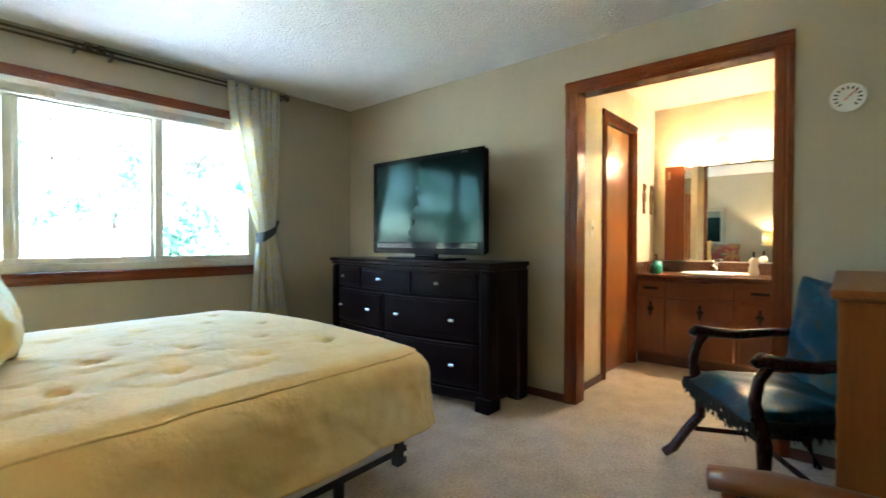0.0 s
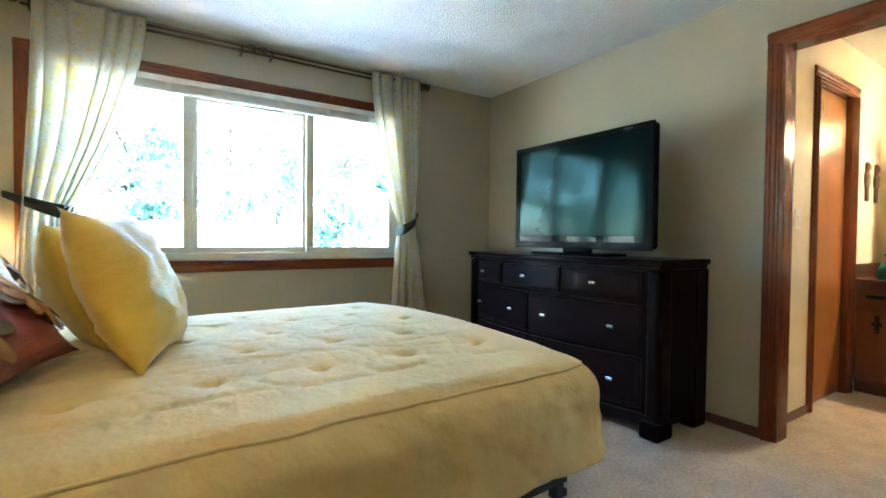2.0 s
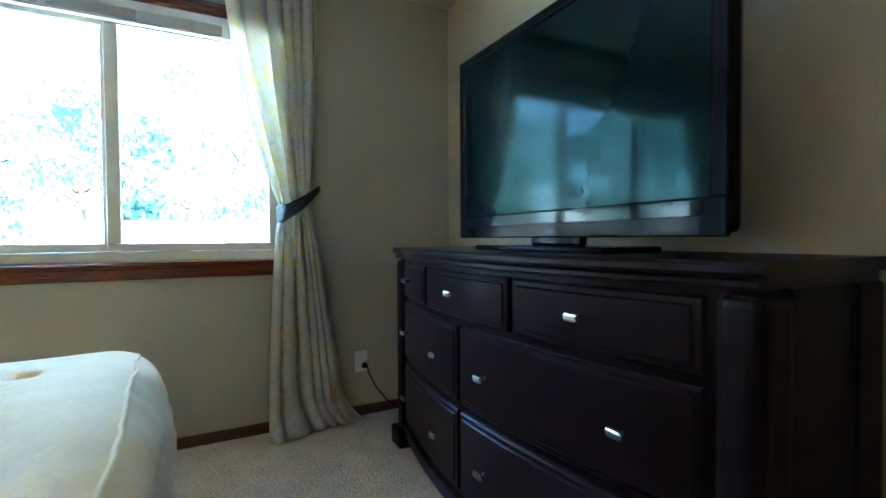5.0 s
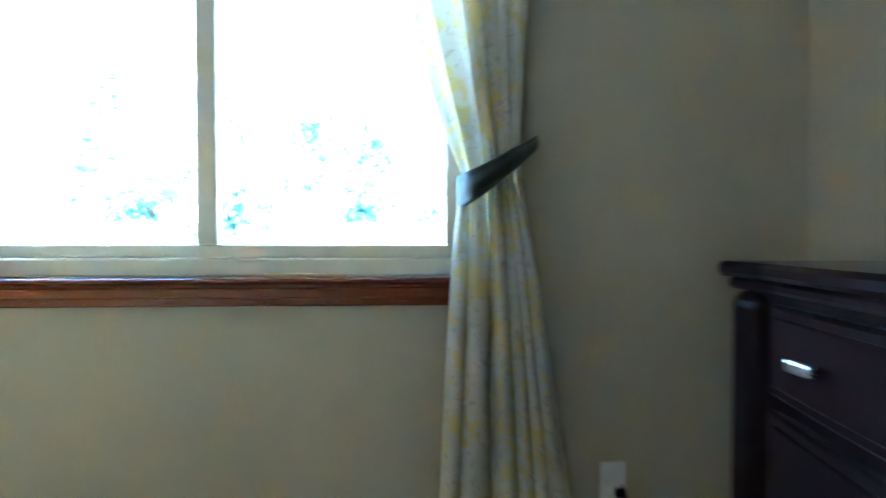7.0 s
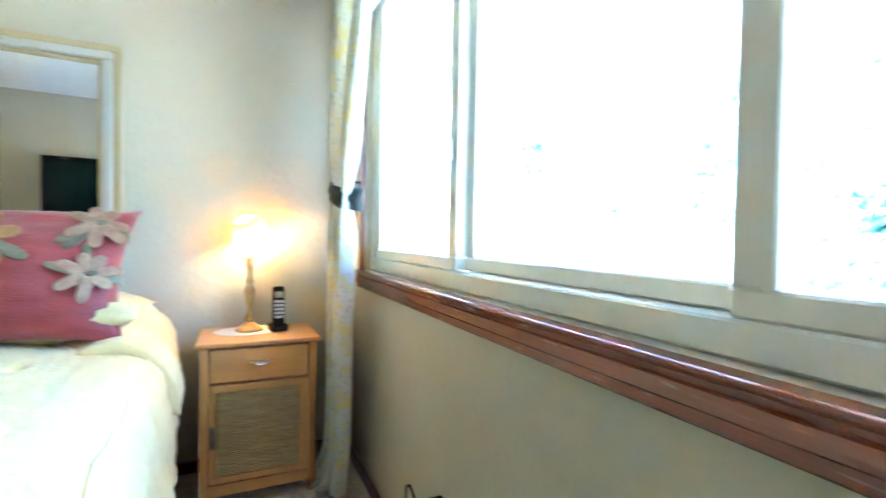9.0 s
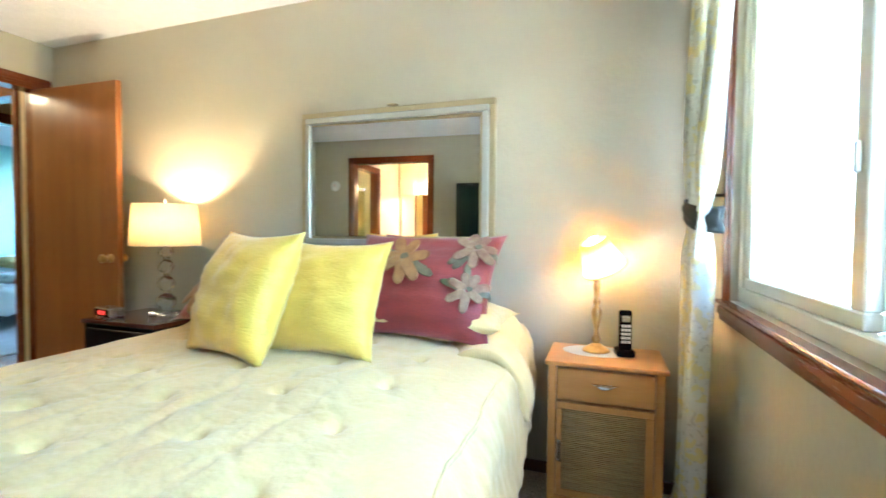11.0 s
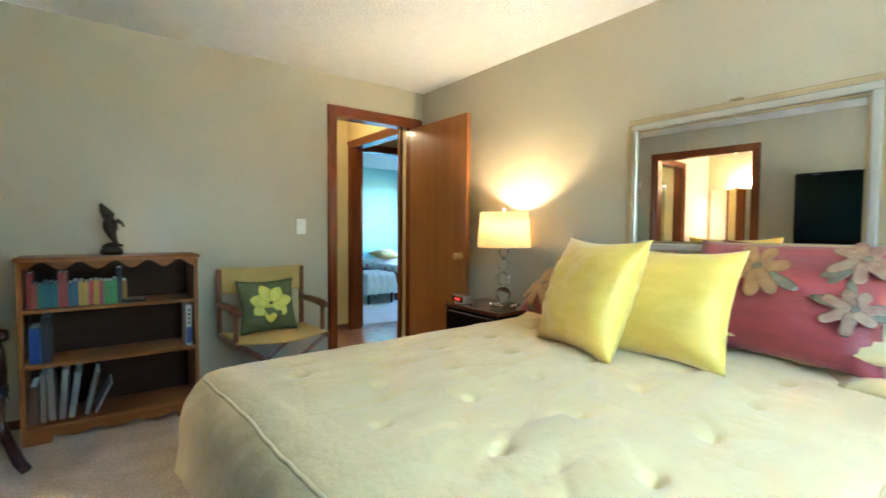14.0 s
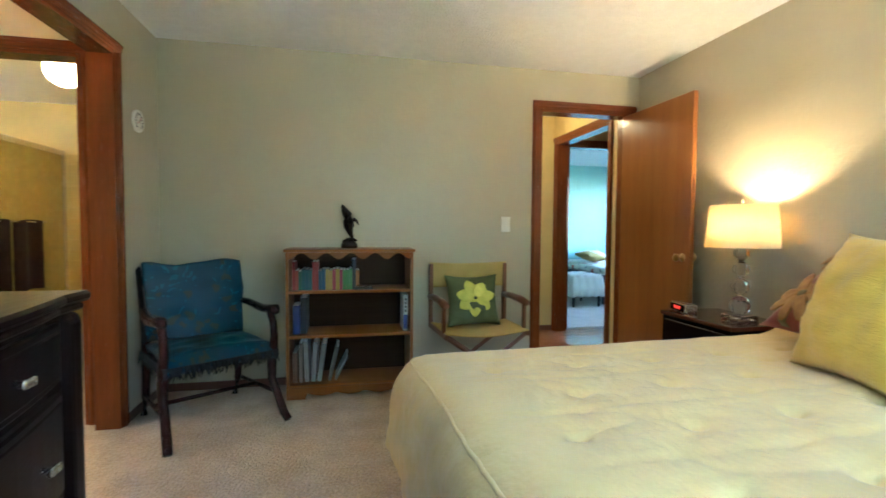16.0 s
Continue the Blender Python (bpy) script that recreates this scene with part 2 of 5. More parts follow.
def sweep(bm, pts, radius, n=10, flat=1.0, closed=False):
    """A tube along points; radius is a number or a list; flat squeezes it across its second axis."""
    pts = [Vector(p) for p in pts]
    rad = radius if isinstance(radius, (list, tuple)) else [radius] * len(pts)
    rings = []
    up = Vector((0, 0, 1))
    for i, p in enumerate(pts):
        if closed:
            d = pts[(i + 1) % len(pts)] - pts[i - 1]
        else:
            d = pts[min(i + 1, len(pts) - 1)] - pts[max(i - 1, 0)]
        d.normalize()
        ref = up if abs(d.z) < 0.95 else Vector((0, 1, 0))
        s = d.cross(ref).normalized()
        t = s.cross(d).normalized()
        rings.append([bm.verts.new(p + (s * math.cos(2 * math.pi * k / n) * flat + t * math.sin(2 * math.pi * k / n)) * rad[i]) for k in range(n)])
    pairs = list(zip(rings, rings[1:])) + ([(rings[-1], rings[0])] if closed else [])
    for p, q in pairs:
        for k in range(n):
            bm.faces.new((p[k], q[k], q[(k + 1) % n], p[(k + 1) % n]))
    if not closed:
        bm.faces.new(rings[0])
        bm.faces.new(rings[-1][::-1])
    return bm


def grid(bm, nu, nv, f):
    vs = [[bm.verts.new(f(i / nu, j / nv)) for j in range(nv + 1)] for i in range(nu + 1)]
    for i in range(nu):
        for j in range(nv):
            bm.faces.new((vs[i][j], vs[i + 1][j], vs[i + 1][j + 1], vs[i][j + 1]))
    return bm


def thick(ob, t, offset=-1.0):
    md = ob.modifiers.new("thickness", "SOLIDIFY")
    md.thickness, md.offset = t, offset
    return ob


def pill(w, h, t, seed=0, ears=0.02, nu=22):
    """A stuffed cushion in the xz plane, w wide, h high, t thick, standing on z = 0."""
    bm = bmesh.new()
    for side in (1, -1):
        def f(u, v):
            a, b = 2 * u - 1, 2 * v - 1
            body = max(0.0, (1 - abs(a) ** 2.4)) ** 0.6 * max(0.0, (1 - abs(b) ** 2.4)) ** 0.6
            pinch = 1 - 0.11 * (1 - a * a) * abs(b) ** 3
            pinch2 = 1 - 0.11 * (1 - b * b) * abs(a) ** 3
            wob = noise.noise((a * 2.1 + seed, b * 2.1, side * 3.0)) * 0.02 * body + noise.noise((a * 5 + seed, b * 9, side * 5.0)) * 0.010 + noise.noise((a * 13 + seed, b * 17, side * 2.0)) * 0.004
            return Vector((a * w / 2 * pinch2, side * (t / 2 * body + wob * (0.3 + body)), (b * pinch + 1) * h / 2))
        grid(bm, nu, nu, f)
    bmesh.ops.remove_doubles(bm, verts=bm.verts, dist=0.004)
    bmesh.ops.recalc_face_normals(bm, faces=bm.faces)
    return bm


# ---- the plan ----
XW, XE, YS, YN, H = -3.54, 0.0, -3.99, 0.0, 2.345
T = 0.12
DOOR_TOP = 2.045


def wall(name, axis, p0, p1, a0, a1, mat, holes=(), top=H, label="painted plaster wall with fine texture"):
    """A wall between planes p0 and p1 across axis, from a0 to a1 along it, with holes (b0, b1, z0, z1)."""
    bm = bmesh.new()

    def blk(b0, b1, z0, z1):
        if b1 - b0 < 1e-4 or z1 - z0 < 1e-4:
            return
        if axis == "x":
            box(bm, p0, p1, b0, b1, z0, z1)
        else:
            box(bm, b0, b1, p0, p1, z0, z1)
    at = a0
    for b0, b1, z0, z1 in sorted(holes):
        blk(at, b0, 0, top)
        blk(b0, b1, 0, z0)
        blk(b0, b1, z1, top)
        at = b1
    blk(at, a1, 0, top)
    ob = link(name, bm, mat)
    return tagged(ob, label, "wall", kind="structure")


WIN = (-3.23, -0.93, 0.875, 2.03)
wall("wall_north", "y", YN, YN + 0.15, XW - T, XE + T, M_WALL, [WIN], label="taupe painted wall below and beside a wide window")
wall("wall_east", "x", XE, XE + T, YS - T, YN, M_WALL, [(-3.42, -2.345, 0, DOOR_TOP)], label="taupe painted wall with a wide bathroom opening")
wall("wall_south", "y", YS - T, YS, XW - T, XE, M_WALL, [(-3.45, -2.69, 0, DOOR_TOP)], label="taupe painted wall with a door to the hall")
wall("wall_west", "x", XW - T, XW, YS, YN, M_WALL, label="taupe painted wall behind the bed")
# bathroom walls
wall("wall_bath_north", "y", -2.27, -2.15, 0.12, 2.04, M_WALL_BATH, [(0.70, 1.33, 0, 2.03)], label="cream painted bathroom wall with a closet door")
wall("wall_bath_east", "x", 1.92, 2.04, -3.62, -2.27, M_WALL_BATH, label="cream painted wall behind the vanity")
wall("wall_bath_south", "y", -3.62, -3.50, 0.12, 1.92, M_WALL_BATH, [(0.20, 1.00, 0, DOOR_TOP)], label="cream painted wall with a doorway to the shower room")
wall("wall_shower_west", "x", 0.10, 0.20, -6.0, -3.62, M_WALL_HALL, label="yellow painted shower room wall")
wall("wall_shower_east", "x", 2.30, 2.42, -6.0, -3.62, M_WALL_HALL, label="yellow painted shower room wall")
wall("wall_shower_south", "y", -6.12, -6.0, 0.10, 2.42, M_WALL_HALL, label="yellow painted shower room end wall")
wall("wall_closet_back", "y", -1.65, -1.55, 0.12, 2.04, M_WALL_BATH, label="closet back wall")
# hall and the room beyond
wall("wall_hall_south", "y", -5.47, -5.35, -4.9, -1.2, M_WALL_HALL, [(-4.45, -3.62, 0, 2.045)], label="yellow painted hall wall with a doorway")
wall("wall_hall_west", "x", -3.57, -3.45, -5.35, -4.14, M_WALL_HALL, [(-5.27, -4.26, 0, 2.045)], label="yellow painted hall wall with a cased opening")
wall("wall_hall_east", "x", -1.32, -1.2, -5.35, -4.14, M_WALL_HALL, label="yellow painted hall end wall")
wall("wall_alcove_west", "x", -4.9, -4.78, -5.35, -4.14, M_WALL, label="taupe painted alcove wall")
wall("wall_alcove_north", "y", -4.14, -4.02, -4.9, XW - T, M_WALL, label="taupe painted alcove wall")
wall("wall_guest_south", "y", -8.9, -8.78, -6.6, -1.2, M_WALL_TEAL, label="aqua painted guest room wall")
# West wall has a bare opening, out of view, added to brighten the guest room.
wall("wall_guest_west", "x", -6.6, -6.48, -8.78, -5.35, M_WALL_TEAL, [(-8.4, -6.2, 0.8, 2.05)], label="aqua painted guest room wall with an unseen opening for daylight")
wall("wall_guest_east", "x", -1.32, -1.2, -8.78, -5.47, M_WALL_TEAL, label="aqua painted guest room wall")
wall("wall_guest_north", "y", -5.47, -5.35, -6.6, -4.9, M_WALL_TEAL, label="aqua painted guest room wall")

floor = tagged(link("floor", bbox(XW - T, 2.42, -4.02, 0.15, -0.15, 0.0), M_CARPET), "beige cut-pile bedroom carpet", "carpet", kind="structure")
tagged(link("floor_shower", bbox(0.10, 2.42, -6.12, -4.02, -0.15, -0.003), material("shower_room_vinyl", (0.45, 0.36, 0.22), scale=5, rough=0.4)), "tan vinyl shower room floor", "floor", kind="structure")
floor_hall = tagged(link("floor_hall", bbox(-4.9, -1.2, -5.41, -4.02, -0.15, -0.012), material("hall_subfloor", (0.10, 0.05, 0.02), scale=5)), "reddish oak plank hall floor", "floor", kind="structure")
tagged(link("floor_guest", bbox(-6.6, -1.2, -8.9, -5.41, -0.15, 0.0), material("pale_guest_carpet", (0.62, 0.58, 0.54), scale=5, rough=0.95, bump=2, bump_scale=140)), "pale guest room carpet", "carpet", kind="structure")
tagged(link("ceiling", bbox(XW - T, XE + T, YS - T, YN + 0.15, H, H + 0.2), M_CEIL), "white sprayed texture ceiling", "ceiling", kind="structure")
tagged(link("ceiling_bath", bbox(0.12, 2.42, -6.12, -1.55, H, H + 0.2), M_CEIL), "white textured bathroom ceiling", "ceiling", kind="structure")
tagged(link("ceiling_hall", bbox(-4.9, -1.2, -5.47, -4.14, H, H + 0.2), M_CEIL), "white textured hall ceiling", "ceiling", kind="structure")
tagged(link("ceiling_guest", bbox(-6.6, -1.2, -8.9, -5.47, H, H + 0.2), M_CEIL), "white textured guest room ceiling", "ceiling", kind="structure")


def moulding(name, axis, fixed, out, a0, a1, b0, b1, upright, mat):
    """A moulded strip on a wall plane: fixed is the plane, out its sign, a along, b across; stepped in profile."""
    bm = bmesh.new()
    mid0, mid1 = b0 + (b1 - b0) * 0.22, b1 - (b1 - b0) * 0.18
    for c0, c1, d in ((b0, b1, 0.010), (mid0, mid1, 0.016), (mid0 + (mid1 - mid0) * 0.55, mid1, 0.021)):
        f0, f1 = sorted((fixed, fixed + out * d))
        if axis == "x":
            aa = (f0, f1, c0, c1, a0, a1) if upright else (f0, f1, a0, a1, c0, c1)
        else:
            aa = (c0, c1, f0, f1, a0, a1) if upright else (a0, a1, f0, f1, c0, c1)
        box(bm, *aa, bevel=0.003)
    return tagged(link(name, bm, mat), "reddish brown stained wood casing", "trim", kind="structure")


def casing(axis, plane, out, b0, b1, top, w=0.065, thick_wall=T):
    """Casing round a door opening on one wall face."""
    tm = M_TRIM_Y if axis == "x" else M_TRIM_X
    moulding("trim", axis, plane, out, 0, top - 0.001, b0 - w, b0, True, M_TRIM_Z)
    moulding("trim", axis, plane, out, 0, top - 0.001, b1, b1 + w, True, M_TRIM_Z)
    moulding("trim", axis, plane, out, b0 - w, b1 + w, top, top + w, False, tm)


def jamb(axis, p0, p1, b0, b1, top, t=0.018):
    """Wood lining of an opening."""
    q0, q1 = p0 - 0.004, p1 + 0.004
    for c0, c1 in ((b0 - 0.001, b0 + t), (b1 - t, b1 + 0.001)):
        a = (q0, q1, c0, c1, 0, top) if axis == "x" else (c0, c1, q0, q1, 0, top)
        tagged(link("trim", bbox(*a, bevel=0.002), M_TRIM_Z), "stained wood door jamb", "trim", kind="structure")
    a = (q0, q1, b0 + t, b1 - t, top - t, top + 0.001) if axis == "x" else (b0 + t, b1 - t, q0, q1, top - t, top + 0.001)
    tagged(link("trim", bbox(*a, bevel=0.002), M_TRIM_Y if axis == "x" else M_TRIM_X), "stained wood door head jamb", "trim", kind="structure")


casing("x", XE, -1, -3.42, -2.345, DOOR_TOP)
jamb("x", XE, XE + T, -3.42, -2.345, DOOR_TOP)
casing("y", YS, 1, -3.45, -2.69, DOOR_TOP)
jamb("y", YS - T, YS, -3.45, -2.69, DOOR_TOP)
casing("y", -2.27, -1, 0.70, 1.33, 2.03)
jamb("y", -2.27, -2.15, 0.70, 1.33, 2.03)
casing("y", -3.50, 1, 0.20, 1.00, DOOR_TOP)
jamb("y", -3.62, -3.50, 0.20, 1.00, DOOR_TOP)
casing("x", -3.45, 1, -5.27, -4.26, 2.045)
jamb("x", -3.57, -3.45, -5.27, -4.26, 2.045)
casing("y", -5.35, 1, -4.45, -3.62, 2.045)
jamb("y", -5.47, -5.35, -4.45, -3.62, 2.045)


def baseboard(x0, x1, y0, y1):
    bm = bbox(x0, x1, y0, y1, 0, 0.055, bevel=0.004)
    return tagged(link("baseboard", bm, M_BASE), "low dark stained wood baseboard", "baseboard", kind="structure")


baseboard(XW, XE, -0.012, 0)
baseboard(-0.012, 0, -2.28, -0.012)
baseboard(-0.012, 0, YS, -3.485)
baseboard(-2.625, -0.012, YS, YS + 0.012)
baseboard(XW, XW + 0.012, YS, -0.012)
baseboard(0.124, 0.635, -2.282, -2.27)
baseboard(-3.45, -1.32, -5.35, -5.338)

# ---- the window ----
x0, x1, z0, z1 = WIN
moulding("trim", "y", 0, -1, z0 - 0.01, z1, x0 - 0.068, x0 - 0.002, True, M_TRIM_Z)
moulding("trim", "y", 0, -1, z0 - 0.01, z1, x1 + 0.002, x1 + 0.068, True, M_TRIM_Z)
moulding("trim", "y", 0, -1, x0 - 0.068, x1 + 0.068, z1 + 0.001, z1 + 0.068, False, M_TRIM_X)
sill_bm = bmesh.new()
box(sill_bm, x0 - 0.068, x1 + 0.068, -0.036, 0.02, 0.862, 0.8745, bevel=0.005, seg=2)
box(sill_bm, x0 - 0.068, x1 + 0.068, -0.020, -0.0005, 0.80, 0.8615, bevel=0.004)
box(sill_bm, x0 - 0.068, x1 + 0.068, -0.027, -0.0195, 0.822, 0.85, bevel=0.003)
tagged(link("window_sill", sill_bm, M_TRIM_X), "reddish brown moulded wood sill and apron", "sill", kind="structure")
win = thing("window_1", "wide almond vinyl sliding window with three lights", "window", kind="structure")
fb = bmesh.new()
zf0, zf1 = 0.8775, z1 - 0.002
box(fb, x0 + 0.001, x1 - 0.001, 0.022, 0.13, zf0, 0.925, bevel=0.004)
box(fb, x0 + 0.001, x1 - 0.001, 0.022, 0.13, zf1 - 0.045, zf1, bevel=0.004)
box(fb, x0 + 0.001, x0 + 0.04, 0.022, 0.13, 0.925, zf1 - 0.045, bevel=0.004)
box(fb, x1 - 0.04, x1 - 0.001, 0.022, 0.13, 0.925, zf1 - 0.045, bevel=0.004)
part("window_frame", fb, M_VINYL, win)


def sash(a0, a1, y0, y1):
    bm = bmesh.new()
    w, foot = 0.054, 0.036
    box(bm, a0, a1, y0, y1, 0.926, 0.926 + foot, bevel=0.004)
    box(bm, a0, a1, y0, y1, zf1 - 0.046 - w, zf1 - 0.046, bevel=0.004)
    box(bm, a0, a0 + w, y0, y1, 0.926 + foot, zf1 - 0.046 - w, bevel=0.004)
    box(bm, a1 - w, a1, y0, y1, 0.926 + foot, zf1 - 0.046 - w, bevel=0.004)
    s = part("sash", bm, M_VINYL, win)
    ym = (y0 + y1) / 2
    p = part("pane", bbox(a0 + w - 0.003, a1 - w + 0.003, ym - 0.003, ym + 0.003, 0.926 + foot - 0.003, zf1 - 0.043 - w), M_PANE, s, "clear glass pane")
    p.visible_shadow = False
    return s


s1 = sash(x0 + 0.041, -2.44, 0.030, 0.062)
sash(-2.462, -1.665, 0.066, 0.102)
s3 = sash(-1.70, x1 - 0.041, 0.024, 0.060)
part("latch", bbox(-2.47, -2.458, 0.016, 0.029, 1.22, 1.28, bevel=0.003), M_VINYL, win, "small sliding window latch")
stick = tagged(link("wooden_stick", bbox(-1.515, -1.295, -0.002, 0.012, 0.8752, 0.885, bevel=0.002), wood("pale_stick_wood", (0.62, 0.48, 0.28), (0.5, 0.36, 0.2), "x")), "pale wooden stick lying on the window sill", "stick")
blind = thing("window_blind", "raised white slat blind under the window head", "blind")
part("headrail", bbox(x0 + 0.02, x1 - 0.02, -0.018, 0.018, z1 - 0.042, z1 - 0.002, bevel=0.003), M_WHITE, blind)
for k in range(7):
    part("slat", bbox(x0 + 0.03, x1 - 0.03, -0.014, 0.014, z1 - 0.050 - k * 0.005, z1 - 0.0475 - k * 0.005), M_WHITE, blind)
part("bottom_rail", bbox(x0 + 0.03, x1 - 0.03, -0.013, 0.013, z1 - 0.098, z1 - 0.084, bevel=0.003), M_WHITE, blind)
for k in range(6):
    xk = x0 + 0.3 + k * 0.34
    part("clip", bbox(xk, xk + 0.03, -0.017, -0.014, z1 - 0.10, z1 - 0.043), M_WHITE, blind)

# ---- curtain rod and curtains ----
rod = thing("curtain_rod", "dark bronze double curtain rod with caged ball finials", "curtain rod")
for yy, zz in ((-0.075, 2.292), (-0.05, 2.27)):
    part("rod", sweep(bmesh.new(), [(-3.26, yy, zz), (-0.76, yy, zz)], 0.008, 10), M_BRONZE, rod, smooth=True)


def finial(x, y, z):
    bm = bmesh.new()
    for k in range(4):
        a = math.pi * k / 4
        pts = [(x + 0.026 * math.cos(q), y + 0.026 * math.sin(q) * math.cos(a), z + 0.026 * math.sin(q) * math.sin(a)) for q in [2 * math.pi * i / 20 for i in range(20)]]
        sweep(bm, pts, 0.0035, 6, closed=True)
    bmesh.ops.create_icosphere(bm, subdivisions=2, radius=0.012, matrix=Matrix.Translation((x, y, z)))
    part("finial", bm, M_BRONZE, rod, "caged ball finial", smooth=True)


for fx in (-3.29, -2.10, -2.03, -0.735):
    finial(fx, -0.075, 2.285)
for bx in (-3.22, -2.16, -1.97, -0.79):
    part("bracket", bbox(bx - 0.006, bx + 0.006, -0.082, -0.0005, 2.245, 2.30, bevel=0.002), M_BRONZE, rod)


def curtain(label, top0, top1, tie0, tie1, ztie, bot0, bot1, seed, toward, yc=-0.085):
    """A gathered curtain panel tied back at ztie; edges given as x at top, tie and bottom."""
    bm = bmesh.new()
    folds = 6

    def f(u, v):
        z = 2.315 * (1 - v) + 0.012 * v
        if z > ztie:
            k = (2.315 - z) / (2.315 - ztie)
            e = k ** 1.7
            a, b = top0 + (tie0 - top0) * e, top1 + (tie1 - top1) * e
        else:
            k = (ztie - z) / ztie
            e = k ** 0.8
            a, b = tie0 + (bot0 - tie0) * e, tie1 + (bot1 - tie1) * e
        w = abs(b - a)
        amp = min(0.05, 0.016 + 0.05 * math.sqrt(max(0.0, 0.55 - w)))
        near = math.exp(-((z - ztie) / 0.09) ** 2)
        amp *= 1 - 0.55 * near
        ph = 2 * math.pi * folds * (u + 0.07 * math.sin(7.3 * u + seed)) + 0.8 * math.sin(3.1 * v + seed) + 2.4 * noise.noise((u * 4, v * 1.7, seed))
        amp *= 0.75 + 0.6 * noise.noise((u * 6, v * 1.5, seed + 9))
        y = yc + amp * math.sin(ph) + 0.010 * noise.noise((u * 9, v * 5, seed + 4))
        x = a + (b - a) * u + 0.012 * math.cos(ph) * (1 - near)
        if z < 0.2:
            q = (0.2 - z) / 0.2
            y -= 0.10 * q * q * (0.5 + 0.5 * math.sin(5 * u + seed))
            x += toward * 0.10 * q * q * u
        return Vector((x, min(y, -0.030), z))
    grid(bm, 110, 70, f)
    ob = link("curtain", bm, M_CURTAIN, smooth=True)
    thick(ob, 0.0025, 0)
    return tagged(ob, label, "curtain", "curtains at the window")


curtain("cream curtain with pale gold scrolls, tied back beside the wall corner", -1.22, -0.79, -0.985, -0.84, 1.13, -1.06, -0.66, 1.0, 1.0)
curtain("cream curtain with pale gold scrolls, tied back beside the nightstand", -2.68, -3.20, -3.05, -3.25, 1.17, -3.08, -3.31, 5.0, -1.0, -0.12)


def tieback(x_in, x_out, z_in, z_out):
    t = thing("curtain_tieback", "dark olive cloth tieback looped round a curtain", "tieback", group="curtain tiebacks")
    bm = bmesh.new()
    def f(u, v):
        x = x_in + (x_out - x_in) * u
        z = z_in + (z_out - z_in) * (u ** 1.25) + (v - 0.5) * (0.085 - 0.05 * u)
        y = -0.128 - 0.03 * math.sin(math.pi * min(1, u * 1.2)) + 0.09 * max(0, u - 0.55) / 0.45
        if u < 0.12:
            y += (0.12 - u) * 0.5
        return Vector((x, y + 0.004 * math.sin(v * 9), z))
    grid(bm, 26, 8, f)
    b = part("band", bm, M_TIE, t, smooth=True)
    thick(b, 0.006, 0)
    part("hook", sweep(bmesh.new(), [(x_out, -0.034, z_out), (x_out, -0.0005, z_out)], 0.006, 8), M_BRONZE, t, "small wall hook")
    return t


tieback(-1.00, -0.785, 1.095, 1.235)
tieback(-3.04, -3.34, 1.15, 1.25)

# ---- bed ----
BX0, BX1, BY0, BY1 = -3.44, -1.52, -2.27, -0.76
BED_TURN = pose(BX1, BY0, 0, 0, 0, 2.5) @ pose(-BX1, -BY0, 0)
bed = thing("bed", "queen bed on a dark metal frame under a cream gold comforter", "bed", BED_TURN)
part("box_spring", bbox(BX0, BX1, BY0, BY1, 0.19, 0.38, bevel=0.02, seg=2), M_WHITE_CLOTH, bed, smooth=False)
part("mattress", bbox(BX0, BX1, BY0, BY1, 0.382, 0.60, bevel=0.04, seg=3), M_WHITE_CLOTH, bed)
for yy in (BY0 + 0.03, BY1 - 0.03):
    part("rail", bbox(BX0, BX1 + 0.02, yy - 0.02, yy + 0.02, 0.165, 0.189), M_MATTE_BLACK, bed)
part("cross_bar", bbox(BX1 - 0.10, BX1 - 0.06, BY0 + 0.05, BY1 - 0.05, 0.165, 0.189), M_MATTE_BLACK, bed)
for yy in (BY0 + 0.03, BY1 - 0.03):
    brk = part("bracket", bbox(BX1 + 0.02, BX1 + 0.06, yy - 0.02, yy + 0.02, 0.11, 0.26, bevel=0.003), M_MATTE_BLACK, bed, "notched headboard bracket")
    for k in range(3):
        part("tooth", bbox(BX1 + 0.06, BX1 + 0.075, yy - 0.02, yy + 0.02, 0.115 + k * 0.05, 0.14 + k * 0.05), M_MATTE_BLACK, brk)
for xx in (BX0 + 0.3, BX1 - 0.22):
    for yy in (BY0 + 0.1, BY1 - 0.1):
        leg = part("leg", lathe(bmesh.new(), [(0.022, 0.03), (0.022, 0.165)], 10, Matrix.Translation((xx, yy, 0))), M_MATTE_BLACK, bed)
        part("glide", lathe(bmesh.new(), [(0.03, 0.0), (0.034, 0.012), (0.02, 0.03)], 12, Matrix.Translation((xx, yy, 0))), M_MATTE_BLACK, leg)


def tuft(x, y):
    """Depth of the nearest stitched dimple of the quilting."""
    sx, sy = 0.30, 0.26
    best = 9.0
    j = round((y - BY0) / sy)
    for jj in (j - 1, j, j + 1):
        off = 0.15 if jj % 2 else 0.0
        i = round((x - BX1 - off) / sx)
        dx, dy = x - (BX1 + off + i * sx), y - (BY0 + jj * sy)
        best = min(best, math.hypot(dx * 0.75, dy))
    return best


